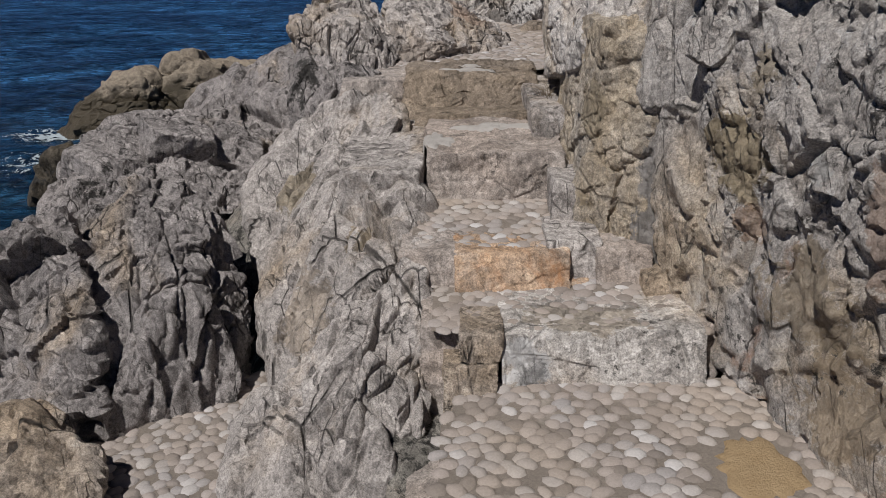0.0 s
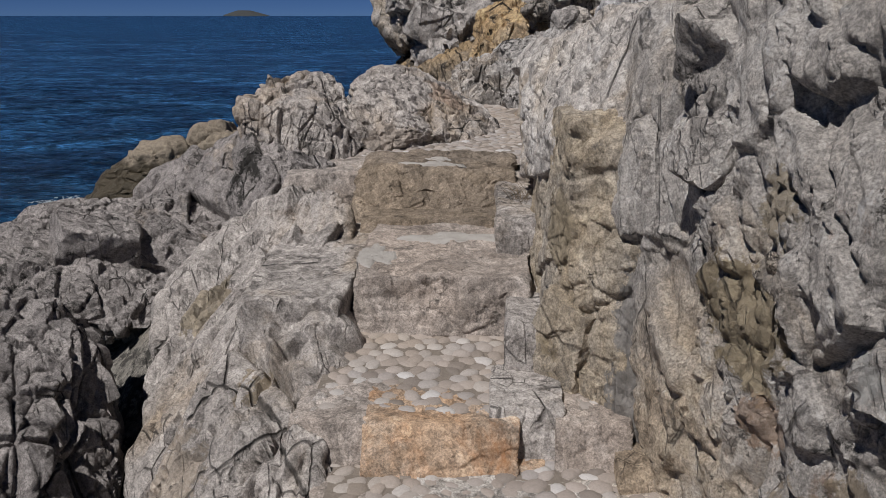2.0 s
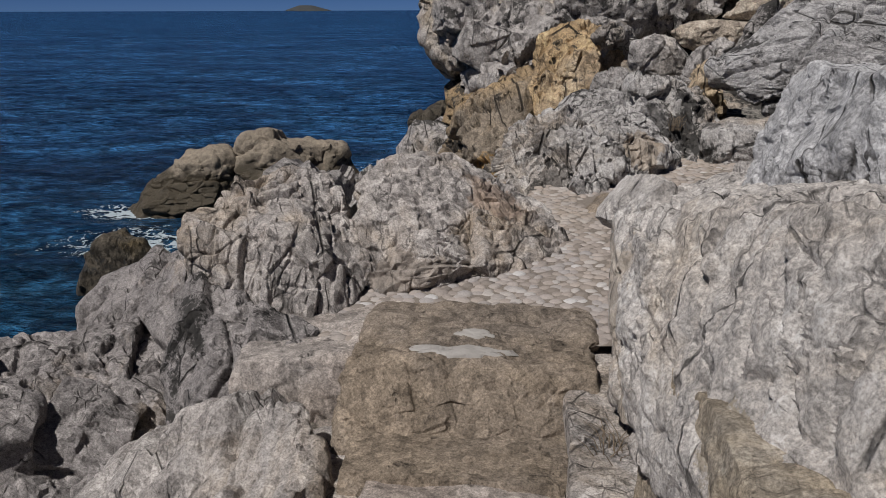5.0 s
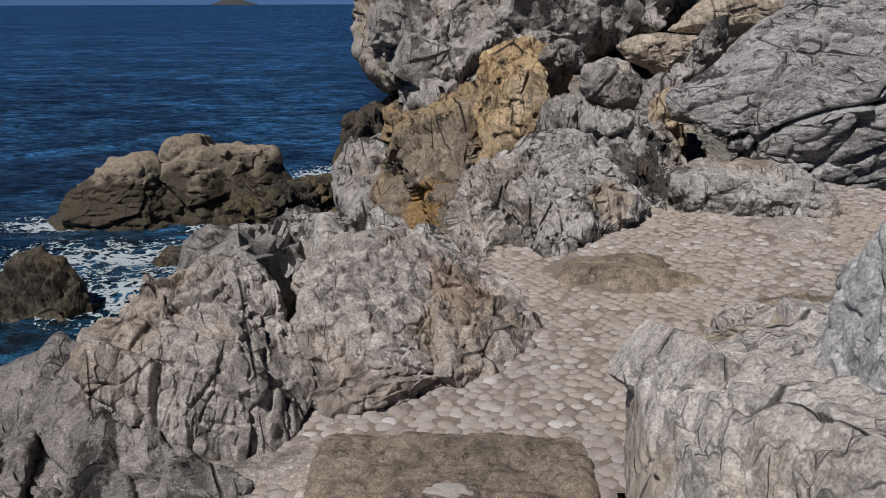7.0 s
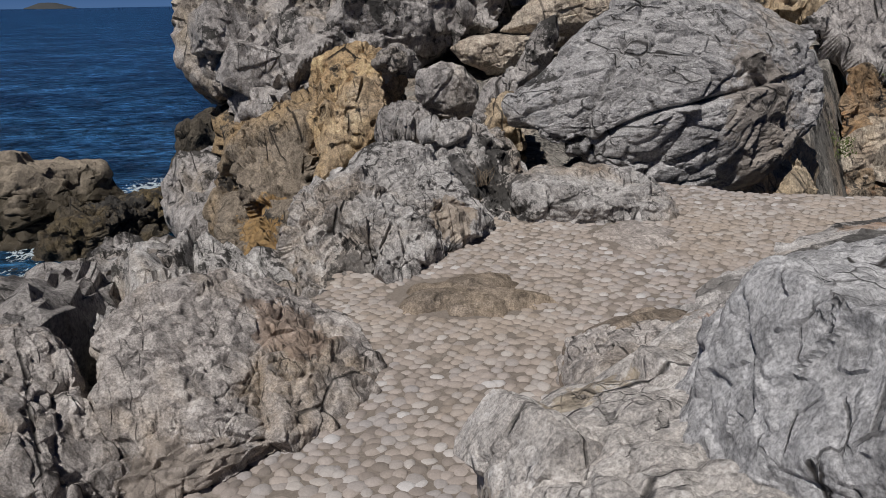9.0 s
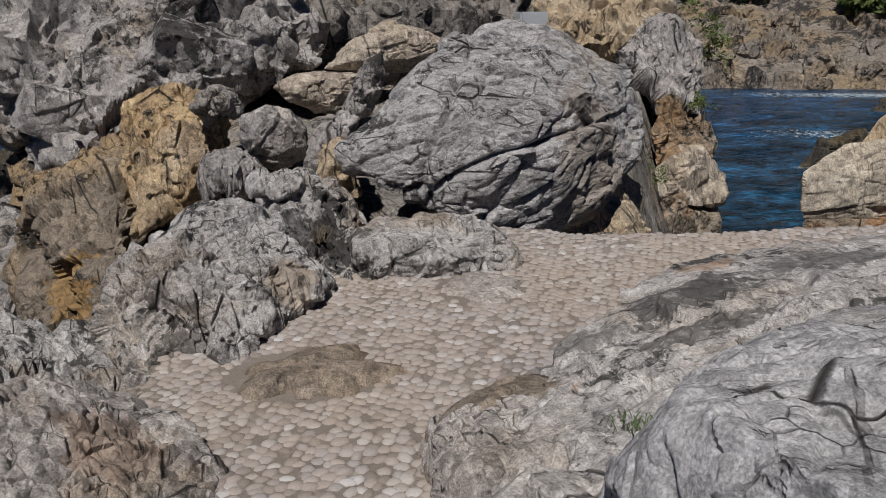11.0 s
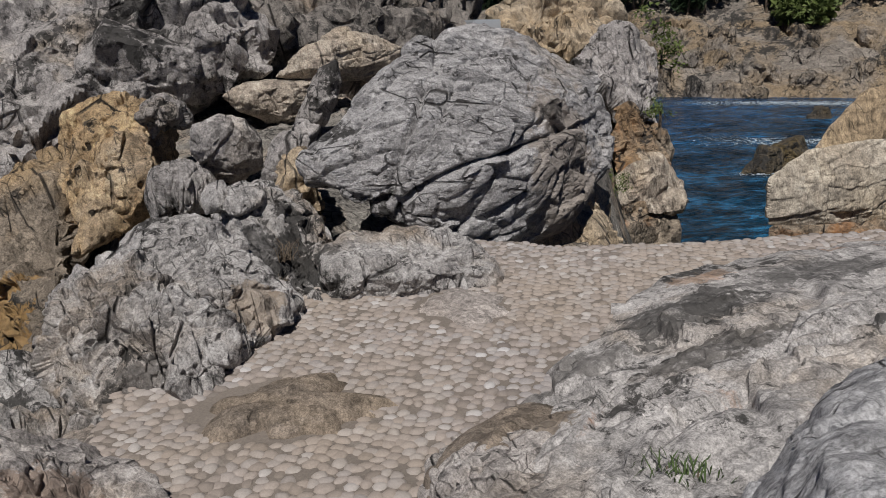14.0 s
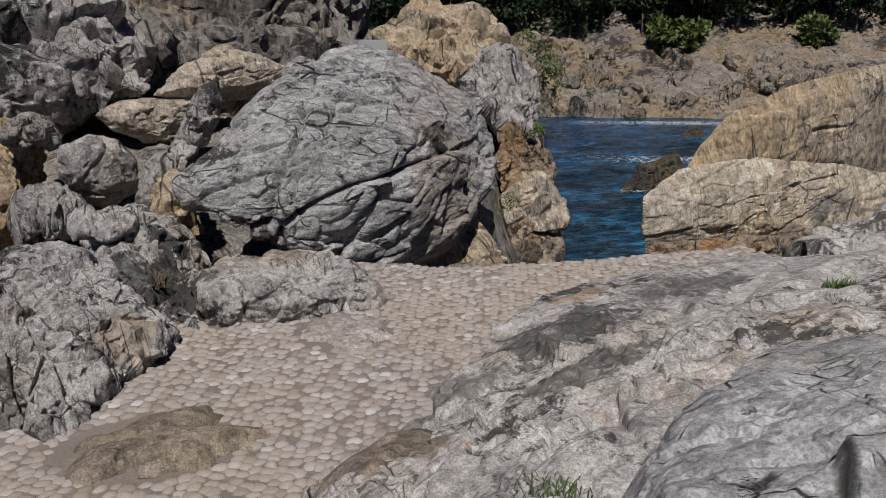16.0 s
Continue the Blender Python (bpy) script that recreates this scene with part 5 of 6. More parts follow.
rock("flat_ledge", "flat tan and grey ledge of layered rock", dict(lv=5, style='smooth', mat=M_TAN, seed=35), [(0.12, 7.00, 0.69), (0.16, 7.50, 0.59), (0.32, 7.60, 0.53), (0.58, 7.80, 0.57), (0.70, 7.70, 0.66), (0.55, 7.10, 0.69), (0.42, 6.90, 0.70), (0.22, 6.80, 0.72), (0.19, 7.37, 0.53), (0.22, 7.75, 0.45), (0.34, 7.82, 0.41), (0.54, 7.97, 0.44), (0.63, 7.90, 0.51), (0.51, 7.45, 0.53), (0.42, 7.30, 0.54), (0.27, 7.22, 0.55)])
rock("shore_rock", "jumbled grey shore rocks above the surf", dict(lv=6, style='crag', mat=M_CRAG, seed=36), [(-0.98, 6.60, 0.86), (-1.36, 8.00, 0.46), (-1.35, 9.00, 0.22), (-1.49, 10.50, 0.02), (-1.26, 11.00, -0.06), (-1.07, 11.00, -0.21), (-1.02, 9.50, 0.07), (-0.81, 7.50, 0.56), (-0.79, 6.40, 0.87), (-1.27, 8.12, -1.28), (-1.56, 9.92, -1.76), (-1.49, 11.42, -1.97), (-1.30, 10.30, -1.87), (-1.13, 7.97, -1.27)])
rock("brown_ledge_stone", "brown worn ledge stone stepping down to the path", dict(lv=5, style='smooth', mat=M_STEPBROWN, seed=47), [(1.09, 6.00, 0.88), (1.28, 6.20, 0.88), (1.61, 6.28, 0.85), (1.73, 6.18, 0.81), (1.60, 5.95, 0.84), (1.32, 5.85, 0.93), (1.13, 5.85, 0.91), (1.28, 6.23, 0.77), (1.42, 6.38, 0.77), (1.67, 6.44, 0.75), (1.76, 6.37, 0.73), (1.66, 6.20, 0.75), (1.45, 6.12, 0.81), (1.31, 6.12, 0.80), (1.10, 5.70, 0.45), (1.60, 5.70, 0.45), (1.10, 6.20, 0.50), (1.60, 6.30, 0.50)])
rock("pale_ledge_stone", "pale broken ledge stone beside the path", dict(lv=7, style='smooth', mat=M_PALE, seed=48), [(1.08, 5.95, 0.85), (1.15, 5.90, 0.91), (1.51, 5.85, 0.91), (1.38, 5.60, 0.97), (1.13, 5.50, 1.00), (1.02, 5.60, 0.92), (1.04, 5.80, 0.83), (1.37, 6.44, 0.72), (1.42, 6.40, 0.76), (1.69, 6.36, 0.76), (1.59, 6.18, 0.81), (1.41, 6.10, 0.83), (1.32, 6.18, 0.77), (1.33, 6.33, 0.70), (1.05, 5.50, 0.45), (1.60, 5.40, 0.45), (1.10, 6.00, 0.45), (1.60, 6.00, 0.50)])
rock("angle_rock", "rough grey limestone in the angle of the wall", dict(lv=6, style='wall', mat=M_WALL, seed=49, grain=0.8), [(0.84, 3.25, 0.80), (1.02, 3.00, 0.90), (0.76, 3.75, 1.00), (1.08, 3.05, 1.50), (0.93, 3.60, 1.45), (0.90, 3.30, 1.30), (2.20, 3.00, 0.80), (2.20, 3.90, 0.90), (2.20, 3.00, 1.70), (2.20, 3.90, 1.60)])
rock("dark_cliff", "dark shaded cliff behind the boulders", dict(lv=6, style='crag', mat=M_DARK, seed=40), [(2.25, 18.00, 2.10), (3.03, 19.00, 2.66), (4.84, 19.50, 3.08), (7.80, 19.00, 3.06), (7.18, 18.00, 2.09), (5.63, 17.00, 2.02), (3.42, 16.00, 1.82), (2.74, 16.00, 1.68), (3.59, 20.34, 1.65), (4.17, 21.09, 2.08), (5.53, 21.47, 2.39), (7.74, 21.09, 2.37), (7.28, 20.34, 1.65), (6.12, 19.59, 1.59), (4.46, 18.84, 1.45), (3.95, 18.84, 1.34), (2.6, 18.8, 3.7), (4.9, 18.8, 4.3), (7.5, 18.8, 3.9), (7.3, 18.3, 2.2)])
rock("rough_rock_tower", "pale rough rock tower behind the big boulder", dict(lv=6, style='crag', mat=M_TANFAR, seed=41), [(6.96, 17.00, 1.99), (7.28, 17.50, 2.58), (8.37, 18.00, 3.00), (10.28, 18.00, 3.00), (9.61, 17.00, 2.14), (8.34, 16.00, 1.82), (7.24, 16.00, 1.89), (8.33, 18.73, 1.08), (8.57, 19.10, 1.52), (9.39, 19.48, 1.83), (10.82, 19.48, 1.84), (10.32, 18.73, 1.19), (9.37, 17.98, 0.95), (8.54, 17.98, 1.00)])
rock("ridge_crag", "grey weathered crag with deep hollows", dict(lv=5, style='crag', mat=M_CRAG, seed=43), [(-0.04, 15.00, 1.94), (0.24, 15.30, 2.23), (1.01, 15.60, 2.39), (1.53, 15.40, 2.10), (2.24, 15.00, 1.80), (2.04, 14.40, 1.47), (1.07, 13.60, 1.31), (0.37, 13.60, 1.34), (-0.02, 14.40, 1.56), (0.32, 16.92, 1.40), (1.11, 17.37, 1.74), (2.04, 16.92, 1.30), (1.16, 15.87, 0.93), (0.34, 16.47, 1.12), (1.3, 16.0, 3.1), (2.6, 16.0, 2.9), (2.75, 15.3, 2.2)])
rock("grey_shelf_rock", "grey lichen-spotted rock shelf beside the path", dict(lv=5, style='crag', mat=M_SLAB, seed=46), [(7.08, 8.60, 0.20), (8.09, 9.00, 0.35), (8.70, 8.80, 0.53), (8.75, 8.00, 0.67), (8.05, 7.60, 0.29), (7.41, 8.00, 0.24), (6.99, 8.20, 0.23), (8.15, 9.02, -0.06), (8.90, 9.32, 0.05), (9.36, 9.17, 0.19), (9.40, 8.57, 0.30), (8.87, 8.27, 0.01), (8.39, 8.57, -0.03), (8.08, 8.72, -0.04)])



# ---- knobs and loose flakes standing out of the larger rocks ----


def flake(parent, name, at, size, turn, seed, mat, lv=4):
    """A broken piece half sunk in its rock: place, half sizes, turn in degrees about x, y and z."""
    m = Euler([radians(a) for a in turn]).to_matrix()
    jitter = random.Random(seed)
    corners = [tuple(Vector(at) + m @ Vector([c * h * jitter.uniform(0.75, 1.1) for c, h in zip(way, size)])) for way in
               [(a, b, c) for a in (-1, 1) for b in (-1, 1) for c in (-1, 1)]]
    return part(name, rock_mesh(name, corners, lv=lv, style="stone", mat=mat, seed=seed), parent)


big = {ob.name: ob for ob in scene.objects if ob.get("category") == "rock"}
FLAKES = [
    ("rock_wall", "knob", (0.99, 2.88, 1.10), (0.06, 0.08, 0.08), (10, 20, 40), M_WALL),
    ("rock_wall", "knob", (1.16, 2.16, 0.82), (0.06, 0.05, 0.07), (0, 10, 30), M_WALL),
    ("rock_wall", "flake", (0.99, 3.12, 0.74), (0.05, 0.10, 0.14), (10, -15, 40), M_WALL),
    ("rock_wall", "flake", (1.02, 2.96, 1.35), (0.06, 0.12, 0.09), (20, -25, 30), M_WALL),
    ("cliff_shoulder", "knob", (0.97, 4.86, 1.27), (0.07, 0.08, 0.06), (5, 20, 20), M_SHOULDER),
    ("cliff_shoulder", "flake", (0.68, 4.72, 1.22), (0.09, 0.15, 0.07), (-10, 30, 10), M_SHOULDER),
    ("cliff_shoulder", "flake", (0.63, 4.45, 1.12), (0.05, 0.16, 0.12), (0, 10, 5), M_SHOULDER),
    ("cliff_buttress", "flake", (0.70, 3.40, 0.40), (0.05, 0.12, 0.16), (8, 6, 40), M_BUTT),
    ("cliff_buttress", "flake", (0.71, 3.62, 0.80), (0.05, 0.12, 0.12), (0, 10, 10), M_BUTT),
    ("rounded_outcrop", "knob", (-1.72, 5.00, 0.20), (0.22, 0.20, 0.16), (10, 15, 30), M_GREY),
    ("rounded_outcrop", "knob", (-2.10, 4.75, 0.12), (0.20, 0.18, 0.15), (0, 20, -20), M_GREY),
    ("rounded_outcrop", "flake", (-1.45, 5.25, 0.10), (0.18, 0.22, 0.12), (20, 25, 10), M_GREY),
    ("overhanging_crag", "knob", (-0.50, 13.35, 1.30), (0.40, 0.30, 0.30), (10, 20, 10), M_CRAG),
    ("overhanging_crag", "knob", (-0.80, 13.70, 1.70), (0.40, 0.30, 0.28), (-10, 10, 30), M_CRAG),
    ("overhanging_crag.001", "flake", (1.00, 13.45, 1.85), (0.50, 0.30, 0.25), (20, 15, 0), M_CRAG),
    ("overhanging_crag.001", "knob", (1.60, 13.75, 1.80), (0.35, 0.30, 0.30), (0, 25, 20), M_CRAG),
    ("low_ledge", "flake", (1.66, 7.84, 0.96), (0.14, 0.12, 0.06), (0, 8, 15), M_LICHEN),
    ("low_ledge", "flake", (1.98, 7.80, 0.93), (0.12, 0.11, 0.06), (5, -5, -20), M_LICHEN),
    ("rough_rock_tower", "knob", (8.20, 17.25, 2.40), (0.5, 0.4, 0.35), (10, 10, 10), M_TANFAR),
]
for k, (owner, name, at, size, turn, mat) in enumerate(FLAKES):
    flake(big[owner], name, at, size, turn, 700 + k, mat, 5 if max(size) > 0.13 else 4)

# ---- mortar smears and worn caps on the steps ----


def top_of(thing):
    """The height of a stone's upper face, read from its mesh."""
    co = np.zeros(len(thing.data.vertices) * 3, np.float32)
    thing.data.vertices.foreach_get("co", co)
    co = co.reshape(-1, 3)

    def height(x, y):
        out = np.empty(len(x))
        for k, (a, b) in enumerate(zip(x, y)):
            d = (co[:, 0] - a) ** 2 + (co[:, 1] - b) ** 2
            close = d < 0.018**2
            out[k] = co[close, 2].max() if close.any() else co[np.argmin(d), 2]
        return out

    return height


stones = {ob.name: ob for ob in scene.objects if ob.get("category") == "step"}
block_top, brown_top = top_of(stones["block_step"]), top_of(stones["brown_bedrock_step"])
SMEARS = [
    ("mortar_cap", "white mortar cap on the block step's corner", (-0.05, 4.00), (0.10, 0.13), 10, block_top, 0.005, 11),
    ("mortar_smear", "thin white mortar smear along the block step", (0.30, 4.24), (0.26, 0.05), 3, block_top, 0.004, 12),
    ("mortar_smear", "pale mortar smear on the brown step", (0.12, 4.93), (0.15, 0.045), 4, brown_top, 0.004, 13),
    ("mortar_smear", "small pale mortar smear on the brown step", (0.15, 5.08), (0.08, 0.03), 0, brown_top, 0.004, 14),
]
for name, label, centre, half, turn, height, thick, seed in SMEARS:
    ob = flat_patch(name, label, centre, half, turn, height, M_PLASTER, thick, seed)
    del ob["category"]
    ob.parent = stones["block_step" if height is block_top else "brown_bedrock_step"]

# ---- islets, surf and the far shore ----


def heap(name, label, spots, mat, lv=5, style="crag", seed=0, base=SEA_Z - 0.8):
    """One rock made of a broad foot and a few tops: spots are x, y, top height above the sea, half width, half depth."""
    corners = []
    for x, y, top, a, b in spots:
        for k in range(6):
            t = 2 * math.pi * k / 6
            corners.append((x + a * math.cos(t), y + b * math.sin(t), base))
            corners.append((x + 0.4 * a * math.cos(t), y + 0.4 * b * math.sin(t), SEA_Z + top))
    return rock(name, label, dict(lv=lv, style=style, mat=mat, seed=seed), corners)


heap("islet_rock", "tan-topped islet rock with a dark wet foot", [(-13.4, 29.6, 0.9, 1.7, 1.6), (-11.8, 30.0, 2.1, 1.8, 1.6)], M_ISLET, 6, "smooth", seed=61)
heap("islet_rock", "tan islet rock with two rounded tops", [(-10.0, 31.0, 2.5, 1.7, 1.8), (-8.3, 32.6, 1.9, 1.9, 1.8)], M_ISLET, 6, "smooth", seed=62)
heap("wet_reef_rock", "low dark wet reef rock awash with foam", [(-7.6, 28.6, 0.9, 1.5, 1.1), (-5.8, 31.5, 1.2, 2.0, 1.4)], M_WET, 6, seed=63)
heap("wet_reef_rock", "low dark reef rock in the surf", [(-5.8, 41.0, 2.1, 1.4, 1.2), (-4.6, 42.5, 2.4, 1.2, 1.2)], M_WET, 5, seed=64)
heap("wet_reef_rock", "dark brown reef rock at the shore", [(-10.4, 21.2, 1.35, 1.5, 0.9)], M_WET, 5, seed=65)
heap("wet_reef_rock", "flat dark reef rock in the foam", [(-8.6, 25.0, 0.35, 1.2, 0.7)], M_WET, 4, seed=66)
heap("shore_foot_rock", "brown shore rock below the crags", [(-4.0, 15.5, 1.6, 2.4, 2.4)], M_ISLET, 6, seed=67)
heap("shore_foot_rock", "grey rock mass under the overhang", [(-0.5, 17.5, 4.6, 3.0, 3.5), (4.0, 18.0, 4.8, 4.0, 3.5)], M_GREY, 6, seed=68)
heap("bay_rock", "low dark rock in the bay", [(33.5, 36.5, 1.2, 1.9, 1.2), (36.5, 37.5, 1.3, 2.0, 1.4)], M_WET, 5, seed=69)
heap("bay_rock", "small rock awash in the bay", [(58.0, 55.0, 0.9, 1.8, 1.0)], M_WET, 4, seed=70)
heap("horizon_island", "low dark island on the horizon", [(-1215, 4000, 26, 75, 60), (-1160, 4000, 12, 80, 60), (-1270, 4000, 6, 60, 40)], M_ISLAND, 4, seed=71)


def foam(name, centre, half, turn, density, seed):
    """Lace of foam lying on the water."""
    c, s = math.cos(radians(turn)), math.sin(radians(turn))
    us, vs = np.linspace(-half[0], half[0], max(24, int(half[0] * (64 if half[0] < 6 else 30)))), np.linspace(-half[1], half[1], max(24, int(half[1] * (64 if half[0] < 6 else 30))))

    def keep(mid):
        p = np.column_stack([mid[:, 0], mid[:, 1], 0 * mid[:, 0]])
        r = np.sqrt((mid[:, 0] / half[0]) ** 2 + (mid[:, 1] / half[1]) ** 2)
        lace = np.abs(fbm(p * 2.6, seed, 4, 0.65)) * 1.6 + 0.6 * np.abs(vnoise(p * 8.0, seed + 9))
        return lace < 1.7 * density * (1.12 - r)

    me = grid(name, us, vs, lambda x, y: 0 * x, M_FOAM, keep)
    co = np.zeros(len(me.vertices) * 3, np.float32)
    me.vertices.foreach_get("co", co)
    co = co.reshape(-1, 3)
    x, y = centre[0] + co[:, 0] * c - co[:, 1] * s, centre[1] + co[:, 0] * s + co[:, 1] * c
    me.vertices.foreach_set("co", np.column_stack([x, y, swell(x, y) + 0.04 + 0.03 * vnoise(np.column_stack([x * 4, y * 4, 0 * x]), 5)]).astype(np.float32).ravel())
    return tagged(new(name, me), "white lacy surf foam on the water", "foam", kind="stuff")


foam("foam", (-10.5, 25.5), (4.5, 2.4), 10, 0.62, 301)
foam("foam", (-6.3, 36.5), (2.8, 5.0), -25, 0.85, 302)
foam("foam", (-7.8, 30.0), (2.5, 1.0), 35, 1.0, 303)
foam("foam", (-14.5, 29.0), (2.0, 1.2), 0, 0.7, 304)
foam("foam", (-8.0, 22.5), (3.4, 2.6), 25, 0.7, 308)
foam("foam", (-5.2, 33.5), (2.2, 3.0), 10, 1.0, 309)
foam("foam", (68.0, 66.0), (14.0, 4.0), -38, 0.55, 305)
foam("foam", (35.0, 35.0), (4.5, 1.6), -20, 0.7, 306)
foam("foam", (45.0, 44.0), (8.0, 3.0), -30, 0.45, 307)


def far_boulder(x, y, z, size, seed, mat):
    rnd = random.Random(seed)
    corners = [(x + size * rnd.uniform(0.6, 1.2) * math.cos(a) * (0.75 if top else 1), y + size * rnd.uniform(0.6, 1.1) * math.sin(a), z + (size * rnd.uniform(0.25, 0.9) if top else -size * 0.9))
               for top in (0, 1) for a in (0.3, 1.5, 2.8, 4.0, 5.3)]
    return rock("shore_boulder", "tan and grey boulder on the far shore", dict(lv=4, style="block" if seed % 2 else "crag", mat=mat, seed=seed), corners)


def shore_line(u):
    """Along the far shore, u from 0 to 1."""
    return np.array([50 + 52 * u, 92 - 48 * u])


inland = np.array([0.68, 0.73])


def hill(name, label, depth, height, rise, mat, seed):
    u = np.linspace(-0.25, 1.6, 150)
    v = np.linspace(0, 1, 40)
    uu, vv = np.meshgrid(u, v)
    base = np.stack([50 + 52 * uu, 92 - 48 * uu], -1)
    p = base + inland * (vv * depth)[..., None]
    q = np.stack([p[..., 0], p[..., 1], 0 * uu], -1).reshape(-1, 3)
    z = SEA_Z - 1.0 + height * np.clip(vv.ravel() * 1.0, 0, 1) ** rise + (0.4 + 2.2 * vv.ravel()) * fbm(q * 0.13, seed, 5, 0.6)
    f1, gap, own, tilt = cells(q * 0.3, seed)
    z = z + 1.1 * (own - 0.4) * np.clip(gap / 0.25, 0, 1) * np.clip(vv.ravel() * 6, 0, 1)
    n, m = len(u), len(v)
    i = (np.arange(m - 1)[:, None] * n + np.arange(n - 1)).ravel()
    return tagged(new(name, mesh_from(name, np.column_stack([q[:, :2], z]), np.stack([i, i + 1, i + n + 1, i + n], -1), mat)), label, "shore", kind="structure")


hill("backdrop", "rocky far shore of the bay under a wooded slope", 60, 26, 0.8, M_FAR, 81)
rnd = random.Random(5)
for k in range(170):
    u, v = rnd.uniform(-0.1, 1.05), rnd.uniform(0.0, 1.0) ** 1.2 * 18.0
    b = shore_line(u) + inland * v
    far_boulder(b[0], b[1], SEA_Z + 0.3 + 0.42 * v, rnd.uniform(0.7, 1.75) ** 2, 400 + k, M_FAR)


def leaf_cloud(count, spread, leaf, seed, flat=0.8):
    """Triangular leaves scattered through an uneven crown made of several clumps."""
    r = np.random.RandomState(seed)
    clumps = r.normal(0, 0.45, (9, 3)) * spread
    c = clumps[r.randint(0, 9, count)] + r.normal(0, 0.20, (count, 3)) * spread * (1, 1, flat)
    a, b = r.normal(0, 1, (count, 3)), r.normal(0, 1, (count, 3))
    a /= np.linalg.norm(a, axis=1)[:, None]
    b /= np.linalg.norm(b, axis=1)[:, None]
    size = leaf * r.uniform(0.6, 1.4, (count, 1))
    v = np.stack([c, c + a * size, c + a * size * 0.4 + b * size * 0.6], 1).reshape(-1, 3)
    return v, np.arange(count * 3).reshape(-1, 3)


def tube(points, radii, sides=7):
    pts = [Vector(p) for p in points]
    verts, faces = [], []
    for k, (p, r) in enumerate(zip(pts, radii)):
        d = (pts[min(k + 1, len(pts) - 1)] - pts[max(k - 1, 0)]).normalized()
        a = d.cross(Vector((0.31, 0.9, 0.2))).normalized()
        b = d.cross(a)
        for i in range(sides):
            t = 2 * math.pi * i / sides
            verts.append((p + a * (r * math.cos(t)) + b * (r * math.sin(t)))[:])
        if k:
            o = (k - 1) * sides
            faces += [(o + i, o + (i + 1) % sides, o + sides + (i + 1) % sides, o + sides + i) for i in range(sides)]
    return np.array(verts), np.array(faces)


def pine(name, label, seed, tall, mat):
    """A coast pine: tapered trunk, limbs and a ragged crown of leaf clumps."""
    rnd = random.Random(seed)
    root = tagged(new(name), label, "tree", group="trees on the far slope")
    top = tall * 0.7
    v, f = tube([(0, 0, -1), (0.15, 0.1, top * 0.5), (0.3, -0.1, top)], [0.26, 0.18, 0.08])
    part("trunk", mesh_from("trunk", v, f, M_BARK), root)
    for k in range(5):
        a, h = rnd.uniform(0, 6.28), top * rnd.uniform(0.45, 0.95)
        v, f = tube([(0.15, 0.05, h), (0.15 + 1.2 * math.cos(a), 1.2 * math.sin(a), h + 0.6), (0.15 + 2.2 * math.cos(a), 2.2 * math.sin(a), h + 0.9)], [0.08, 0.05, 0.02], 5)
        part("limb", mesh_from("limb", v, f, M_BARK), root)
    v, f = leaf_cloud(900, tall * 0.5, 0.8, seed, 0.75)
    part("crown", mesh_from("crown", v + (0.2, 0, tall * 0.68), f, mat, smooth=False), root)
    return root


kinds = [pine("pine_tree", "dark green coast pine on the slope", 21, 6.0, M_PINE), pine("pine_tree", "dark green coast pine on the slope", 22, 7.5, M_PINE), pine("bush", "light green shrub on the rocky slope", 23, 3.0, M_SHRUB)]
rnd = random.Random(8)
first = [True, True, True]
for k in range(230):
    which = 2 if k % 13 == 3 else k % 2
    u, v = rnd.uniform(-0.2, 1.3), rnd.uniform(15, 19) if which == 2 else rnd.uniform(20, 42)
    b = shore_line(u) + inland * v
    z = SEA_Z - 1.5 + 26 * (v / 60) ** 0.8
    m = Matrix.Translation((b[0], b[1], z)) @ Matrix.Rotation(rnd.uniform(0, 6.28), 4, "Z")
    if first[which]:
        kinds[which].matrix_basis = m
        first[which] = False
    else:
        copy_thing(kinds[which], m)

# ---- plants and small things ----


def samphire(place, tufts, length, seed, label, spread=0.1):
    """Rock samphire: many narrow upright succulent leaves from one foot."""
    r = np.random.RandomState(seed)
    verts, faces = [], []
    for k in range(tufts):
        a, lean, h = r.uniform(0, 6.28), r.uniform(0.1, 0.8), length * r.uniform(0.5, 1.1)
        base = np.array([r.normal(0, 0.35) * spread, r.normal(0, 0.35) * spread, 0])
        d = np.array([math.cos(a) * lean, math.sin(a) * lean, 1.0])
        side = np.array([-math.sin(a), math.cos(a), 0]) * length * 0.07
        thick = np.array([math.cos(a), math.sin(a), 0]) * length * 0.03
        mid, tip = base + d * h * 0.55, base + d * h + np.array([math.cos(a), math.sin(a), -0.2]) * h * 0.15
        o = len(verts) * 1
        verts += [base - side * 0.6, base + side * 0.6, mid - side, mid + side, mid + thick, tip]
        faces += [(o, o + 1, o + 3), (o, o + 3, o + 2), (o + 2, o + 3, o + 5), (o + 2, o + 5, o + 4), (o + 3, o + 4, o + 5)]
    root = tagged(new("samphire_plant"), label, "plant")
    root.location = place
    tagged(part("leaves", mesh_from("leaves", verts, faces, M_LEAF, smooth=False), root), kind="stuff")
    v, f = tube([(0, 0, -0.05), (0, 0, length * 0.3)], [length * 0.08, length * 0.05], 5)
    part("stem", mesh_from("stem", v, f, M_TWIG), root)
    return root


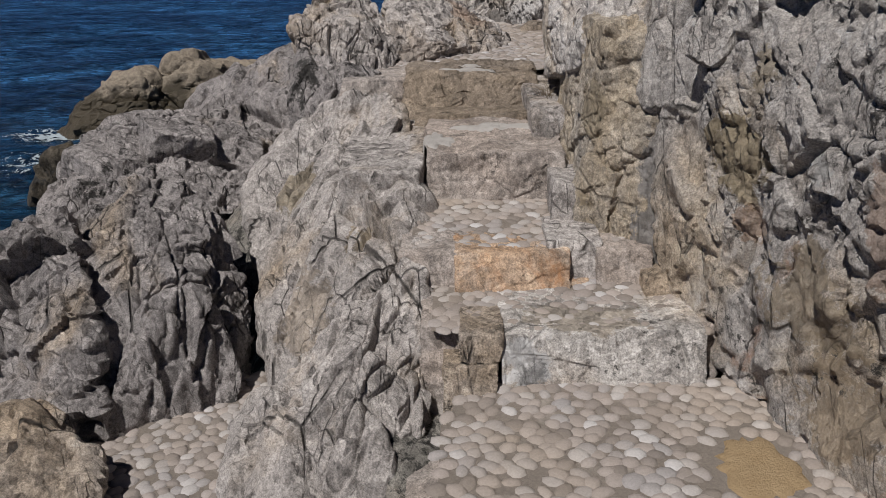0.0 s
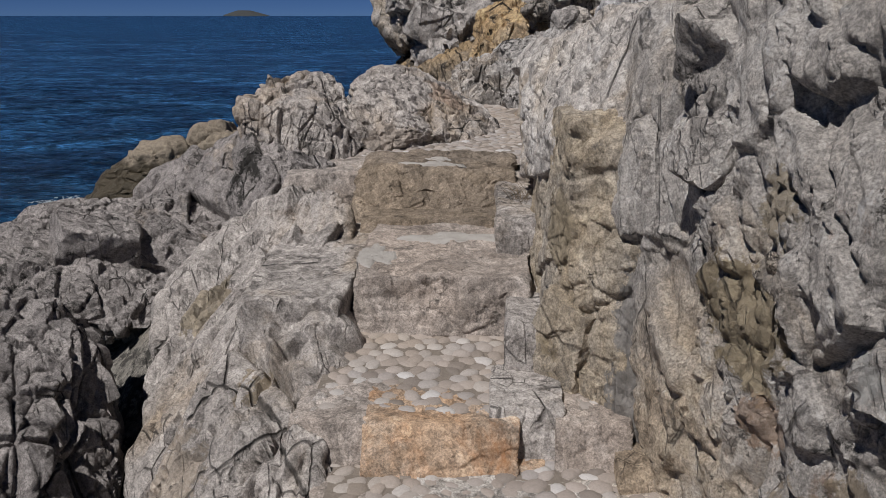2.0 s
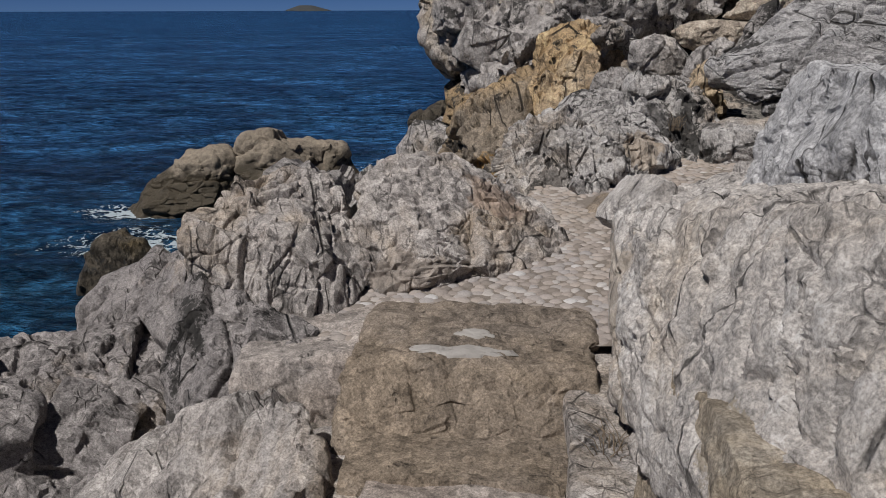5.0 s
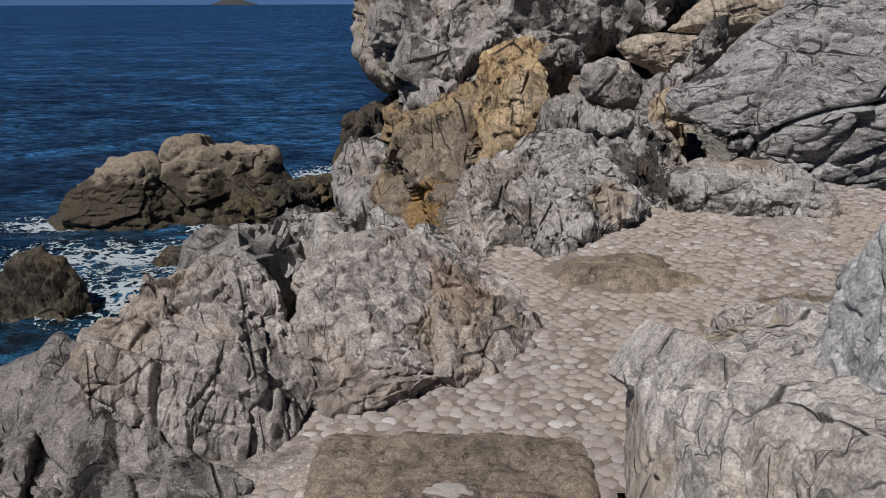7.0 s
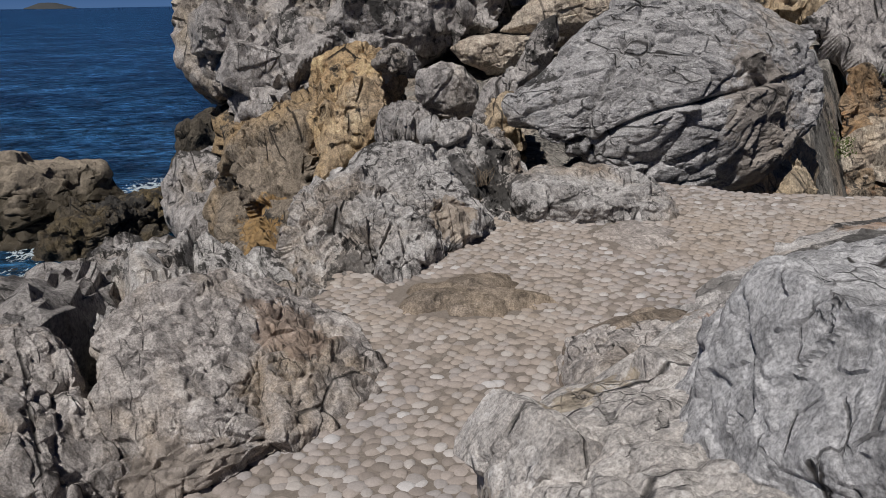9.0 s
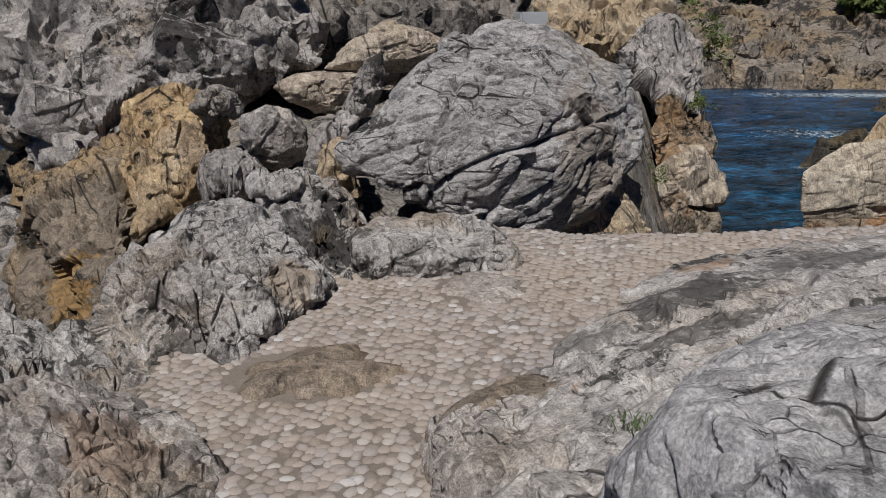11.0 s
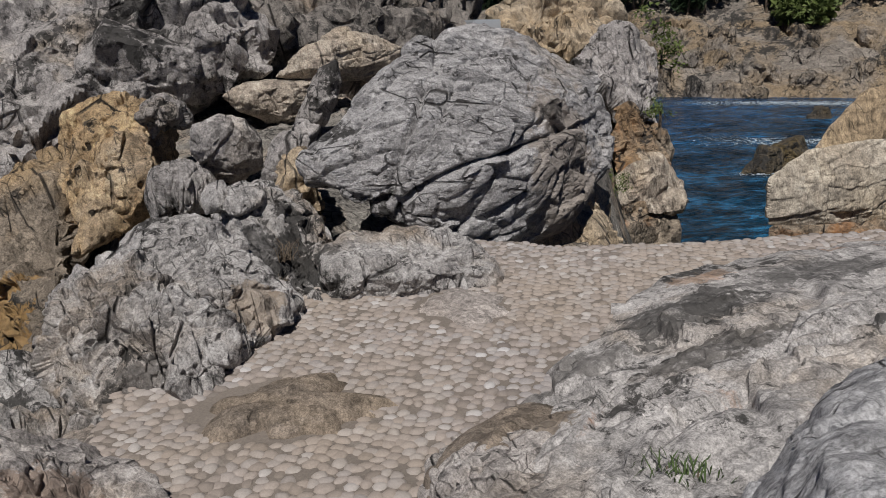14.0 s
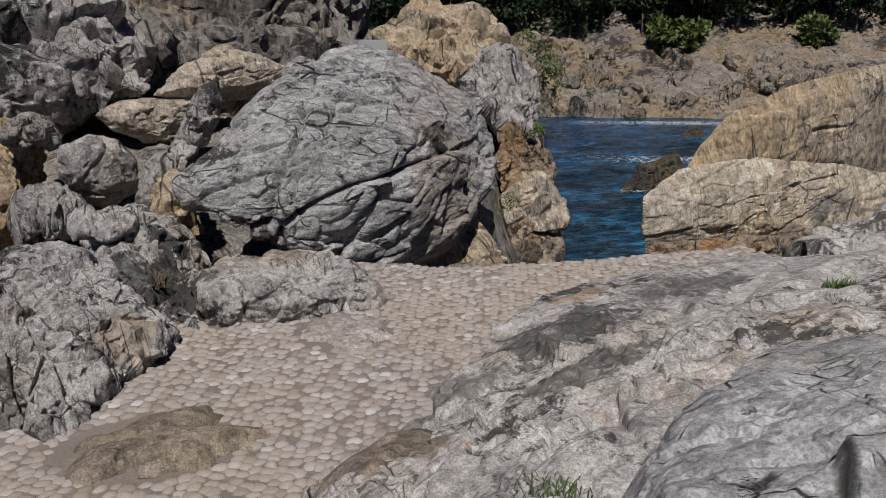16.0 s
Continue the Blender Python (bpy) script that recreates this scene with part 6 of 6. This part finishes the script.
def dry_scrub(place, size, seed, label):
    """A tangle of dry twigs."""
    rnd = random.Random(seed)
    root = tagged(new("dry_scrub"), label, "plant")
    root.location = place
    verts, faces, base = [], [], 0
    for k in range(22):
        a, b = rnd.uniform(0, 6.28), rnd.uniform(0.2, 1.2)
        p0 = (rnd.gauss(0, 0.2) * size, rnd.gauss(0, 0.2) * size, -0.02)
        p1 = (p0[0] + math.cos(a) * b * size * 0.4, p0[1] + math.sin(a) * b * size * 0.4, size * rnd.uniform(0.2, 0.6))
        p2 = (p1[0] + math.cos(a + 0.7) * size * 0.3, p1[1] + math.sin(a + 0.7) * size * 0.3, p1[2] + size * rnd.uniform(0.0, 0.4))
        v, f = tube([p0, p1, p2], [0.0022, 0.0016, 0.0008], 4)
        verts.append(v), faces.append(f + base)
        base += len(v)
    tagged(part("twig_tangle", mesh_from("twig_tangle", np.concatenate(verts), np.concatenate(faces), M_TWIG), root), kind="stuff")
    return root

samphire((2.82, 5.48, 1.10), 300, 0.070, 31, "green rock samphire in a crevice behind the crest", 0.10)
samphire((3.03, 5.63, 1.10), 300, 0.070, 32, "green rock samphire in a crevice behind the crest", 0.10)
samphire((3.25, 5.80, 1.10), 260, 0.070, 33, "green rock samphire growing up the slab's crack", 0.10)
samphire((3.51, 5.99, 1.10), 220, 0.060, 34, "green rock samphire growing up the slab's crack", 0.10)
samphire((2.83, 5.66, 1.10), 120, 0.050, 35, "small samphire spray on the slab", 0.10)
samphire((1.48, 5.45, 1.06), 45, 0.036, 36, "small samphire tuft rooted in the slab's crack", 0.10)
samphire((1.53, 5.40, 1.06), 45, 0.036, 37, "small samphire tuft rooted in the slab's crack", 0.10)
dry_scrub((0.63, 3.70, 0.30), 0.13, 35, "dry reddish scrub at the block step's corner")
dry_scrub((0.57, 4.52, 0.60), 0.12, 36, "dry grass tangle between step and shoulder")
dry_scrub((1.16, 7.95, 1.02), 0.11, 37, "dry grey scrub on the lichen rock")
dry_scrub((1.06, 7.75, 0.92), 0.09, 38, "dry grey scrub at the path's edge")


def shrub(place, size, seed, label):
    root = tagged(new("shrub"), label, "plant")
    root.location = place
    v, f = leaf_cloud(500, size, size * 0.16, seed, 0.8)
    part("leaves", mesh_from("leaves", v + (0, 0, size * 0.4), f, M_SHRUB, smooth=False), root)
    v, f = tube([(0, 0, -0.3), (0, 0, size * 0.4)], [0.03, 0.015], 5)
    part("stem", mesh_from("stem", v, f, M_TWIG), root)


shrub((8.6, 15.3, 1.9), 0.45, 41, "light green shrub on the rock stack")
shrub((9.2, 15.2, 1.7), 0.40, 42, "light green shrub on the rock stack")
shrub((7.55, 13.1, 0.95), 0.22, 43, "small shrub hanging from the overhang")
shrub((5.95, 11.9, 0.35), 0.20, 44, "small shrub between the red rocks")


def concrete_block(x0, x1, y0, y1, z0, z1):
    bm = bmesh.new()
    bmesh.ops.create_cube(bm, size=1)
    for v in bm.verts:
        v.co = ((x0 + x1) / 2 + v.co.x * (x1 - x0), (y0 + y1) / 2 + v.co.y * (y1 - y0), (z0 + z1) / 2 + v.co.z * (z1 - z0))
    bmesh.ops.bevel(bm, geom=bm.edges[:], offset=0.03, segments=2, affect="EDGES")
    me = bpy.data.meshes.new("concrete_block")
    bm.to_mesh(me), bm.free()
    me.materials.append(M_CONCRETE)
    return tagged(new("concrete_block", me), "grey concrete block on the rocks behind the boulder", "concrete block")


concrete_block(6.60, 7.25, 16.9, 17.4, 0.8, 2.32)


# ---- pebbles ----
for (floor, bounds, area, height), spacing, singles, seed in zip(PAVED, (0.056, 0.052, 0.054, 0.054, 0.045), (250, 100, 150, 200, 300), range(91, 96)):
    pave(floor, bounds, area, height, spacing, singles, seed)
